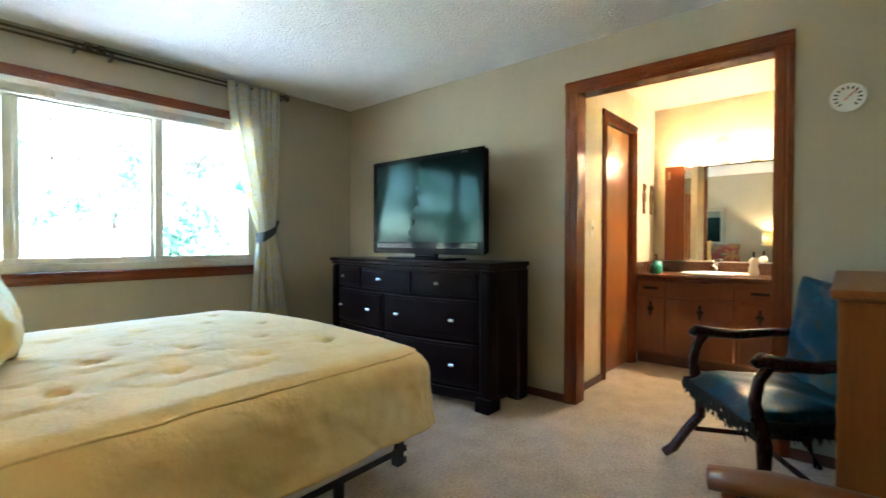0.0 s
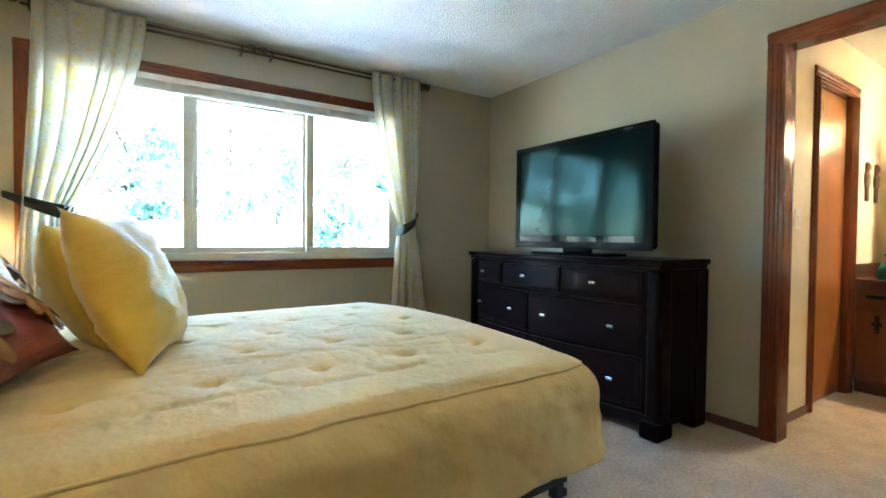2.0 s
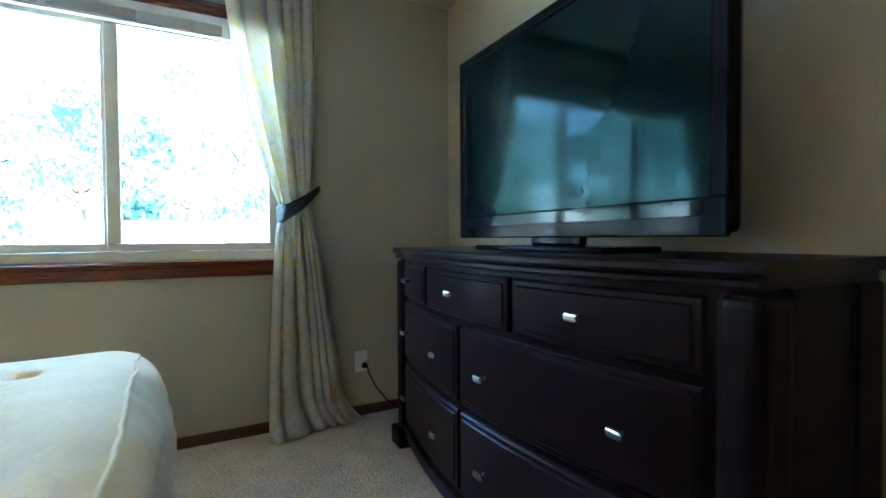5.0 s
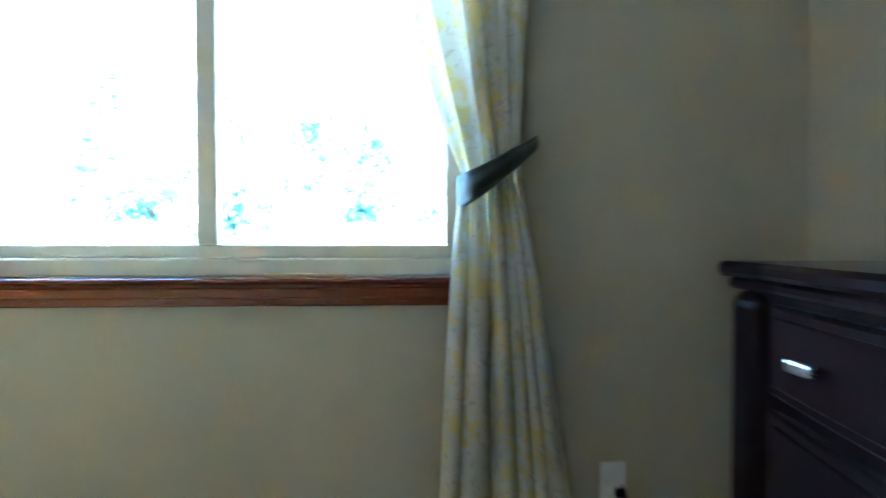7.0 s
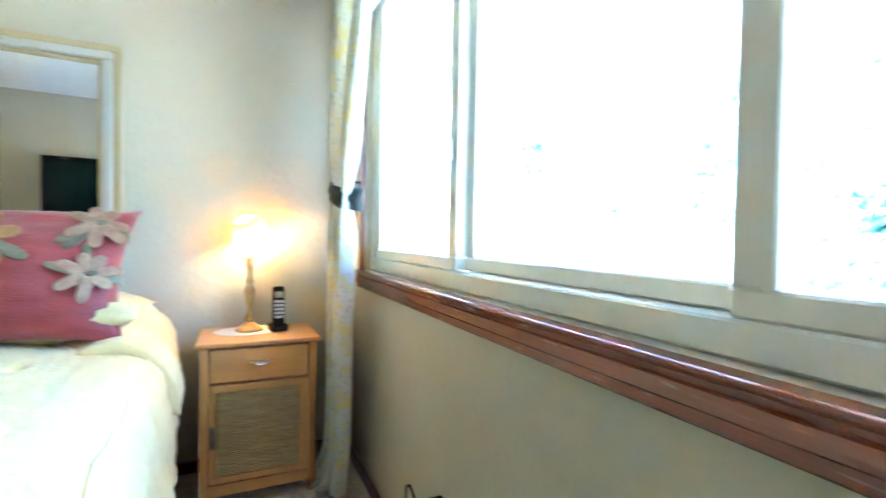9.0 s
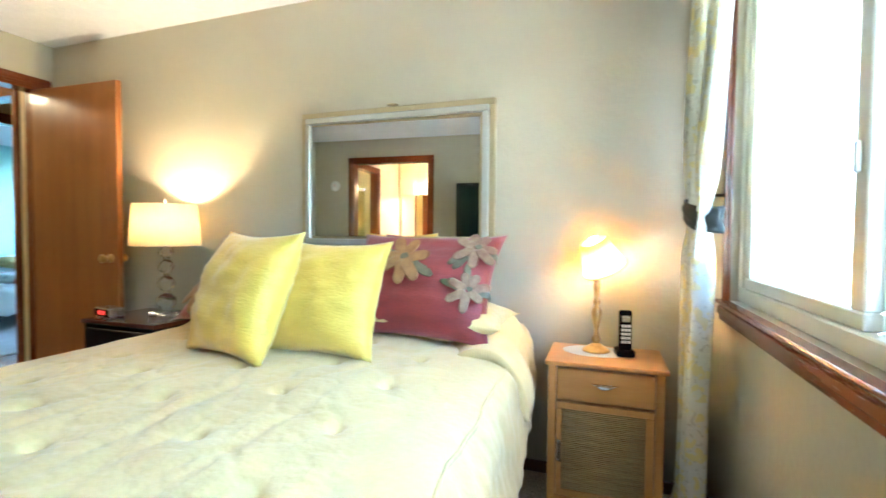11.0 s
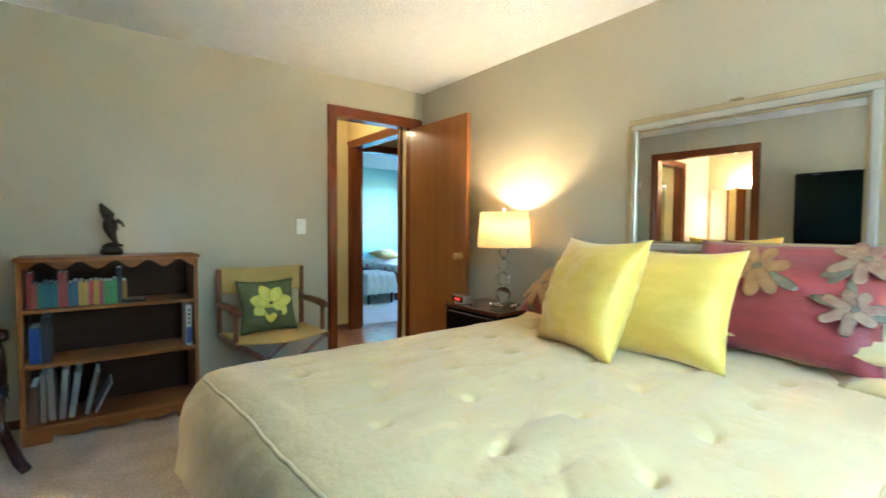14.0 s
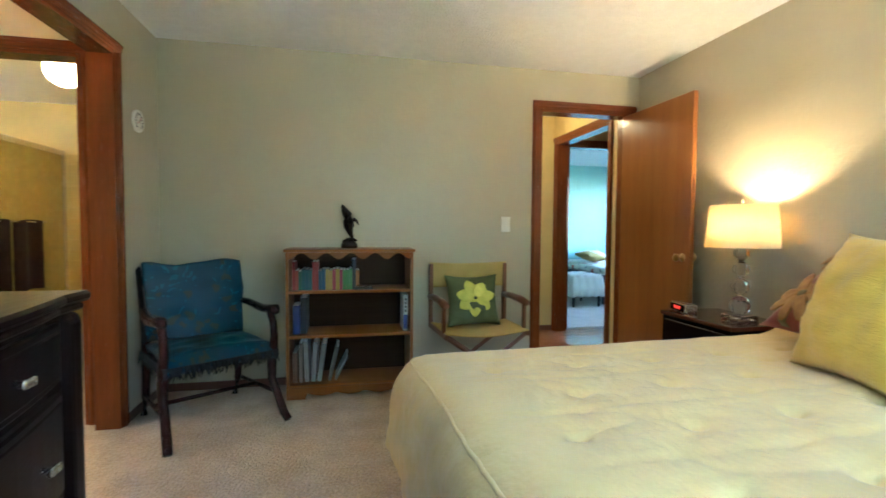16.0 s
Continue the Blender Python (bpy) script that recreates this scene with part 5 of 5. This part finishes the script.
part("hub", lathe(bmesh.new(), [(0.006, 0.014), (0.006, 0.019), (0.001, 0.020)], 12), M_NICKEL, th)

# ---- bathroom: vanity, mirror, lights ----
M_VAN = wood("vanity_oak_z", (0.20, 0.055, 0.015), (0.13, 0.034, 0.010), "z", 0.32, 0.25)
M_VANY = wood("vanity_oak_y", (0.20, 0.055, 0.015), (0.13, 0.034, 0.010), "y", 0.32, 0.25)
M_COUNTER = material("brown_laminate", (0.13, 0.055, 0.026), (0.08, 0.035, 0.018), scale=14, rough=0.25)
M_PORC = material("white_porcelain", (0.80, 0.76, 0.68), scale=3, rough=0.12)
van = thing("vanity_cabinet", "brown stained vanity cabinet with drawers and doors", "cabinet")
VF = 1.39
part("carcass", bbox(VF + 0.02, 1.915, -3.495, -2.28, 0.09, 0.755), M_VAN, van)
part("toe_kick", bbox(VF + 0.06, 1.915, -3.495, -2.28, 0.0, 0.089), M_BASE, van)
M_IRON = material("black_iron_pull", (0.02, 0.016, 0.012), rough=0.45, metal=0.8)
for y0, y1 in ((-2.52, -2.29), (-3.03, -2.55), (-3.34, -3.06)):
    d = part("drawer", bbox(VF, VF + 0.019, y0, y1, 0.60, 0.735, bevel=0.005), M_VANY, van)
    w = bmesh.new()
    yc = (y0 + y1) / 2
    if y1 - y0 < 0.4:
        sweep(w, [(VF - 0.002, yc - 0.05, 0.67), (VF - 0.018, yc - 0.03, 0.667), (VF - 0.018, yc + 0.03, 0.667), (VF - 0.002, yc + 0.05, 0.67)], 0.005, 8)
        box(w, VF - 0.003, VF, yc - 0.06, yc + 0.06, 0.658, 0.682)
        part("pull", w, M_IRON, d, "black iron bail pull")
    else:
        w.free()
    dv = part("door", bbox(VF, VF + 0.019, y0, y1, 0.11, 0.585, bevel=0.005), M_VAN, van)
    w = bmesh.new()
    yh = yc
    box(w, VF - 0.004, VF, yh - 0.012, yh + 0.012, 0.43, 0.55, bevel=0.003)
    box(w, VF - 0.004, VF, yh - 0.026, yh + 0.026, 0.475, 0.505, bevel=0.003)
    sweep(w, [(VF - 0.004, yh, 0.50), (VF - 0.02, yh, 0.485), (VF - 0.02, yh, 0.455), (VF - 0.006, yh, 0.445)], 0.006, 8)
    part("pull", w, M_IRON, dv, "black iron drop pull")
ct = thing("countertop", "dark brown laminate vanity top with backsplash", "countertop")
part("slab", bbox(VF - 0.025, 1.915, -3.496, -2.274, 0.757, 0.79, bevel=0.004), M_COUNTER, ct)
part("backsplash", bbox(1.895, 1.918, -3.496, -2.274, 0.791, 0.89, bevel=0.003), M_COUNTER, ct)
part("side_splash", bbox(VF, 1.894, -2.294, -2.2745, 0.791, 0.89, bevel=0.003), M_COUNTER, ct)
sink = thing("sink", "oval white sink with a rolled rim set in the vanity", "sink", pose(1.64, -2.86, 0.7905) @ Matrix.Diagonal((0.85, 1.15, 1, 1)))
part("basin", lathe(bmesh.new(), [(0.20, 0.0), (0.235, 0.003), (0.24, 0.014), (0.22, 0.020), (0.205, 0.012), (0.15, 0.004), (0.001, 0.003)], 40), M_PORC, sink, smooth=True)
fc = thing("faucet", "chrome faucet with a clear knob", "faucet", pose(1.82, -2.83, 0.7905))
part("base", bbox(-0.025, 0.025, -0.06, 0.06, 0, 0.02, bevel=0.008), M_NICKEL, fc)
part("spout", sweep(bmesh.new(), [(0, 0, 0.02), (-0.02, 0, 0.07), (-0.07, 0, 0.09), (-0.12, 0, 0.075)], 0.012, 10), M_NICKEL, fc, smooth=True)
part("knob", lathe(bmesh.new(), [(0.01, 0.07), (0.028, 0.09), (0.03, 0.115), (0.018, 0.13), (0.001, 0.132)], 10, Matrix.Translation((0.01, 0, 0))), M_CRYSTAL, fc)
jar = thing("soap_bottle", "teal glass bottle with a black pump", "bottle", pose(1.50, -2.42, 0.7905))
M_TEALG = material("teal_ceramic_glaze", (0.02, 0.22, 0.19), (0.015, 0.16, 0.14), scale=6, rough=0.15)
part("body", lathe(bmesh.new(), [(0.045, 0), (0.052, 0.02), (0.05, 0.07), (0.03, 0.095), (0.015, 0.105), (0.015, 0.12)], 20), M_TEALG, jar, smooth=True)
part("pump", sweep(bmesh.new(), [(0, 0, 0.12), (0, 0, 0.165), (-0.035, 0, 0.165)], 0.007, 8), M_BLACK, jar)
cup = thing("tumbler", "small teal tumbler beside the bottle", "cup", pose(1.72, -2.37, 0.7905))
part("body", lathe(bmesh.new(), [(0.03, 0), (0.036, 0.10), (0.032, 0.10), (0.026, 0.006), (0.001, 0.006)], 18), M_TEALG, cup, smooth=True)
lot = thing("lotion_bottle", "cream lotion bottle with a dark pump top", "bottle", pose(1.60, -3.13, 0.7905))
part("body", lathe(bmesh.new(), [(0.034, 0), (0.038, 0.03), (0.026, 0.09), (0.034, 0.13), (0.014, 0.155)], 18), M_PORC, lot, smooth=True)
part("pump", sweep(bmesh.new(), [(0, 0, 0.155), (0, 0, 0.19), (-0.03, 0, 0.195)], 0.008, 8), M_BLACK, lot)
vm = thing("vanity_mirror", "wide unframed vanity mirror with wooden clips", "mirror")
part("mirror_glass", bbox(1.908, 1.9185, -3.44, -2.575, 0.90, 1.765), M_MIRROR, vm)
for y in (-2.65, -2.87, -3.09):
    part("clip", bbox(1.898, 1.9185, y - 0.035, y + 0.035, 1.768, 1.79, bevel=0.004), M_VANY, vm)
mc = thing("medicine_cabinet", "narrow stained wood side cabinet with a mirrored edge", "cabinet")
part("box", bbox(1.80, 1.9185, -2.57, -2.40, 0.90, 1.77, bevel=0.004), M_VAN, mc)
part("mirror_door", bbox(1.80, 1.9, -2.5745, -2.5715, 0.92, 1.75), M_MIRROR, mc)
part("pull", bbox(1.785, 1.80, -2.45, -2.435, 1.65, 1.72, bevel=0.003), M_NICKEL, mc)
vl = thing("vanity_light", "nickel bar light with three glowing glass shades", "lamp")
part("wall_plate", lathe(bmesh.new(), [(0.06, 0), (0.055, 0.015), (0.02, 0.02)], 24, pose(1.9185, -2.85, 1.96, 0, -90, 0)), M_NICKEL, vl, smooth=True)
part("bar", sweep(bmesh.new(), [(1.83, -2.60, 1.945), (1.83, -3.10, 1.945)], 0.007, 8), M_NICKEL, vl, smooth=True)
part("arm", sweep(bmesh.new(), [(1.905, -2.85, 1.955), (1.83, -2.85, 1.945)], 0.008, 8), M_NICKEL, vl, smooth=True)
M_FROST = shade_cloth("frosted_lamp_glass", (0.9, 0.86, 0.78), 0.7)
for y in (-2.62, -2.85, -3.08):
    shd = part("shade", lathe(bmesh.new(), [(0.02, 1.91), (0.035, 1.885), (0.058, 1.80), (0.055, 1.80), (0.032, 1.885), (0.018, 1.91)], 24, Matrix.Translation((1.80, y, 0))), M_FROST, vl, "frosted glass bell shade", smooth=True)
    part("socket", lathe(bmesh.new(), [(0.016, 1.90), (0.016, 1.94)], 12, Matrix.Translation((1.80, y, 0))), M_NICKEL, shd)
for x, z in ((1.60, 1.47), (1.80, 1.47)):
    cr = thing("wall_carving", "small carved wooden figure plaque on the bathroom wall", "plaque", pose(x, -2.27, z), "wall plaques")
    cbm = bmesh.new()
    box(cbm, -0.018, 0.018, -0.02, -0.0005, -0.14, 0.14, bevel=0.005)
    box(cbm, -0.035, 0.035, -0.024, -0.0005, -0.03, 0.06, bevel=0.008)
    box(cbm, -0.022, 0.022, -0.028, -0.0005, 0.08, 0.13, bevel=0.008)
    part("carving", cbm, material("carved_brown_wood", (0.20, 0.10, 0.05), (0.10, 0.05, 0.025), scale=20, rough=0.5), cr)
sw2 = thing("light_switch", "almond light switch in the bathroom entry", "switch", pose(0.45, -2.27, 1.17))
part("plate", bbox(-0.036, 0.036, -0.006, -0.0005, -0.058, 0.058, bevel=0.003), M_WHITE, sw2)
part("toggle", bbox(-0.006, 0.006, -0.016, -0.0062, -0.014, 0.014, bevel=0.002), M_WHITE, sw2)
cd = thing("door_2", "closed flush closet door in amber stained wood", "door", kind="structure")
part("leaf", bbox(0.72, 1.31, -2.235, -2.20, 0.01, 2.01, bevel=0.003), M_DOOR, cd)
part("ring_hook", sweep(bmesh.new(), [(0.86 + 0.03 * math.cos(q), -2.242, 1.88 + 0.05 * math.sin(q)) for q in [2 * math.pi * i / 20 for i in range(20)]], 0.003, 6, closed=True), M_NICKEL, cd)

# ---- shower room ----
gl = thing("ceiling_globe", "glowing white globe ceiling light", "lamp", pose(0.68, -4.3, 2.19))
gb = shade_cloth("opal_globe_glass", (0.92, 0.88, 0.80), 0.8)
part("globe", lathe(bmesh.new(), [(max(0.003, 0.12 * math.sin(math.pi * i / 16)), -0.12 * math.cos(math.pi * i / 16)) for i in range(17)], 28), gb, gl, smooth=True)
part("fitter", lathe(bmesh.new(), [(0.06, 0.10), (0.065, 0.154)], 20), M_NICKEL, gl)
shw = thing("shower_enclosure", "shower enclosure with sliding obscure glass and metal rails", "shower")
part("top_rail", bbox(1.56, 1.61, -5.98, -4.0, 1.82, 1.87, bevel=0.005), M_NICKEL, shw)
part("end_rail", bbox(1.565, 1.605, -5.99, -5.95, 0.40, 1.819, bevel=0.004), M_NICKEL, shw)
part("glass_panel", bbox(1.58, 1.59, -5.95, -4.0, 0.42, 1.82), material("obscure_yellow_glass", (0.48, 0.38, 0.12), scale=20, rough=0.25), shw, "obscure glass panel")
part("tub_side", bbox(1.56, 2.29, -5.99, -3.9, 0.0, 0.40, bevel=0.02), M_PORC, shw)
for k, y in enumerate((-4.95, -5.35)):
    tw = bmesh.new()
    grid(tw, 14, 20, lambda u, v: Vector((1.54 - 0.015 * math.sin(u * 9 + k) - 0.01, y - 0.17 + 0.34 * u, 1.16 - 0.62 * v + 0.01 * math.sin(u * 4))))
    t = tagged(link("towel", tw, material("dark_brown_towel", (0.045, 0.018, 0.012), (0.03, 0.012, 0.008), scale=30, rough=0.95, bump=1.0), smooth=True), "dark brown bath towel hanging on the shower rail", "towel", "bath towels")
    thick(t, 0.02)
part("towel_bar", sweep(bmesh.new(), [(1.535, -5.6, 1.15), (1.535, -4.6, 1.15)], 0.008, 8), M_NICKEL, shw)
ring = thing("towel_ring", "brass towel ring on the yellow wall", "towel ring", pose(1.15, -6.0, 1.62))
part("ring", sweep(bmesh.new(), [(0.05 * math.cos(q), 0.03, 0.05 * math.sin(q)) for q in [2 * math.pi * i / 20 for i in range(20)]], 0.005, 6, closed=True), M_BRASS, ring, smooth=True)
part("mount", bbox(-0.015, 0.015, 0.0005, 0.035, 0.04, 0.065), M_BRASS, ring)

# ---- guest room seen through the hall ----
gbed = thing("guest_bed", "guest bed with dark base and striped white bedding", "bed", pose(-5.70, -7.75, 0))
M_NAVY = material("dark_blue_bed_base", (0.05, 0.06, 0.09), scale=8, rough=0.8)
part("rail", bbox(-0.75, 0.75, -0.98, 0.98, 0.12, 0.22, bevel=0.01), M_WHITE, gbed)
part("base", bbox(-0.74, 0.74, -0.97, 0.97, 0.222, 0.44, bevel=0.02), M_NAVY, gbed)
part("mattress", bbox(-0.74, 0.74, -0.97, 0.97, 0.442, 0.56, bevel=0.04, seg=2), floral("striped_quilt_cloth", (0.66, 0.63, 0.60), (0.45, 0.10, 0.09), (0.3, 0.3, 0.34), 5.0, 0.3, 0.8), gbed)
for x in (-0.7, 0.7):
    for y in (-0.9, 0.9):
        part("leg", bbox(x - 0.025, x + 0.025, y - 0.025, y + 0.025, 0, 0.119), M_MATTE_BLACK, gbed)
for k in range(3):
    p = link("guest_pillow", pill(0.55, 0.38, 0.14, 50 + k), M_WHITE_CLOTH if k else M_CANVAS, smooth=True)
    p.matrix_world = pose(-5.50 - 0.2 * k, -7.8 - 0.3 * k, 0.63, 80, 0, 90)
    tagged(p, "white pillow lying on the guest bed", "pillow", "guest pillows")
bench = thing("covered_bench", "small bench draped with a white cloth", "bench", pose(-4.62, -6.95, 0))
bb = bmesh.new()
grid(bb, 30, 30, lambda u, v: Vector(((u - 0.5) * 0.55, (v - 0.5) * 0.7, 0.46 - 0.30 * max(0, max(abs(u - 0.5), abs(v - 0.5)) - 0.42) / 0.08 + 0.01 * math.sin(30 * u + 20 * v))))
thick(part("cloth", bb, M_WHITE_CLOTH, bench, smooth=True), 0.01)
for x in (-0.2, 0.2):
    for y in (-0.26, 0.26):
        part("leg", lathe(bmesh.new(), [(0.018, 0), (0.022, 0.2), (0.02, 0.44)], 10, Matrix.Translation((x, y, 0))), M_MATTE_BLACK, bench)

# ---- outside the window ----
M_LAWN = material("dry_lawn", (0.20, 0.20, 0.12), (0.10, 0.13, 0.05), scale=1.2, rough=0.95, bump=1.0, bump_scale=30)
tagged(link("ground", bbox(-300, 300, 0.151, 400, -0.6, -0.25), M_LAWN), "pale lawn outside the window", "lawn", kind="structure")
# Patio is an unseen reflector, kept pale to bounce light to the ceiling.
tagged(link("patio", bbox(-8, 6, 0.16, 4.6, -0.249, -0.20), material("bounce_concrete", (0.60, 0.58, 0.54), (0.52, 0.50, 0.46), scale=3, rough=0.9, bump=0.5)), "unseen pale concrete slab added to bounce daylight inside", "patio", kind="structure")
M_SOFFIT = material("white_soffit_paint", (0.70, 0.69, 0.66), scale=3, rough=0.7)
tagged(link("eave", bbox(-6, 3, 0.151, 1.1, 2.42, 2.50), M_SOFFIT), "white painted eave over the window", "eave", kind="structure")
tagged(link("fascia", bbox(-6, 3, 1.101, 1.13, 2.30, 2.52), M_SOFFIT), "white fascia board", "fascia", kind="structure")
M_FENCE = material("weathered_fence_board", (0.26, 0.25, 0.22), (0.18, 0.17, 0.15), scale=4, rough=0.9, stretch=(6, 6, 0.6), bump=0.3)
fence = thing("garden_fence", "weathered pale board fence behind the lawn", "fence", pose(0, 9.0, -0.25))
fboard = bbox(-0.068, 0.068, -0.01, 0.01, 0.05, 1.62, bevel=0.004)
fme = bpy.data.meshes.new("board")
fboard.to_mesh(fme)
fboard.free()
fme.materials.append(M_FENCE)
for k in range(130):
    o = new("board", fme)
    o.parent = fence
    o.location = (-12 + k * 0.142, 0, random.uniform(-0.03, 0.03))
for z in (0.35, 1.25):
    part("rail", bbox(-12.1, 6.6, 0.012, 0.05, z, z + 0.09), M_FENCE, fence)
for k in range(9):
    part("post", bbox(-12.1 + k * 2.3, -12.0 + k * 2.3, 0.051, 0.14, 0, 1.7), M_FENCE, fence)
M_LEAF = shade_cloth("garden_leaves", (0.20, 0.33, 0.28), 0.45)
M_BARK = material("grey_bark", (0.12, 0.09, 0.07), scale=10, rough=0.9, bump=1.0, bump_scale=20)


def tree(x, y, h, r, seed, leaves=4200):
    rnd = random.Random(seed)
    t = thing("garden_tree", "leafy broadleaf tree beyond the fence" if y > 9 else "small leafy garden tree on the lawn", "tree", pose(x, y, -0.25), "garden trees")
    tb = bmesh.new()
    sweep(tb, [(0, 0, 0), (0.05, 0, h * 0.3), (-0.04, 0.05, h * 0.6), (0, 0, h * 0.85)], [0.06 * h / 3, 0.045 * h / 3, 0.03 * h / 3, 0.008], 8)
    clumps = []
    for k in range(16):
        a, z = rnd.uniform(0, 6.28), h * rnd.uniform(0.32, 0.98)
        d = r * rnd.uniform(0.35, 1.0) * math.sin(math.pi * min(1, (z / h - 0.2) / 0.85)) ** 0.6
        c = Vector((d * math.cos(a), d * math.sin(a), z))
        clumps.append((c, r * rnd.uniform(0.22, 0.42)))
        sweep(tb, [(0, 0, z * 0.75), c * 0.6 + Vector((0, 0, z * 0.33)), c], [0.02 * h / 3, 0.012 * h / 3, 0.004], 5)
    part("trunk", tb, M_BARK, t, smooth=True)
    vs, fs = [], []
    for k in range(leaves):
        c, cr = clumps[k % len(clumps)]
        p = c + Vector((rnd.gauss(0, 0.5), rnd.gauss(0, 0.5), rnd.gauss(0, 0.42))) * cr
        s = rnd.uniform(0.06, 0.13)
        m = Euler((rnd.uniform(0, 6), rnd.uniform(0, 6), rnd.uniform(0, 6))).to_matrix()
        b0 = len(vs)
        vs += [tuple(p + m @ Vector(q)) for q in ((-s, 0, 0), (0, -s * 0.5, 0.01), (s, 0, 0), (0, s * 0.5, 0.01))]
        fs.append((b0, b0 + 1, b0 + 2, b0 + 3))
    me = bpy.data.meshes.new("crown")
    me.from_pydata(vs, [], fs)
    me.materials.append(M_LEAF)
    o = new("crown", me)
    o.parent = t


for k, (x, y, h, r) in enumerate([(-9, 11, 5.5, 2.2), (-6.2, 12.5, 7, 2.6), (-3.0, 11.2, 5, 2.0), (-0.2, 13, 7.5, 2.8), (3.0, 11.5, 5.5, 2.3), (6.5, 13, 7, 2.8), (-11.5, 8, 5, 2.0), (1.6, 8.1, 2.6, 1.0), (-5.0, 8.0, 2.3, 1.0), (-7.6, 10.3, 4.2, 1.9), (-1.6, 10.4, 4.0, 1.8), (4.8, 10.2, 4.2, 1.9), (-4.5, 15, 8, 3), (1.8, 15.5, 8, 3.2)]):
    tree(x, y, h, r, 100 + k)

# ---- hall floor planks ----
M_PLANK = wood("red_oak_plank", (0.40, 0.17, 0.06), (0.28, 0.10, 0.035), "x", 0.25, 0.3)
pm = bpy.data.meshes.new("plank")
pb = bbox(-0.449, 0.449, -0.0355, 0.0355, -0.0118, 0.0, bevel=0.001)
pb.to_mesh(pm)
pb.free()
pm.materials.append(M_PLANK)
for r in range(16):
    for c in range(3):
        o = new("plank", pm)
        o.parent = floor_hall
        o.location = (-4.15 + c * 0.9 + (0.37 if r % 2 else 0.0), -5.30 + r * 0.072, -0.0005)
# ---- shower wall tiles ----
tm = bpy.data.meshes.new("tile")
pb = bbox(-0.105, 0.105, 0.0, 0.006, -0.052, 0.052, bevel=0.002)
pb.to_mesh(tm)
pb.free()
tm.materials.append(material("yellow_wall_tile", (0.62, 0.48, 0.20), (0.57, 0.43, 0.17), scale=4, rough=0.2))
tiles = bpy.data.objects["wall_shower_south"]
for r in range(17):
    for c in range(5):
        o = new("tile", tm)
        o.parent = tiles
        o.location = (1.35 + c * 0.214 + (0.107 if r % 2 else 0), -5.9995, 0.06 + r * 0.108)
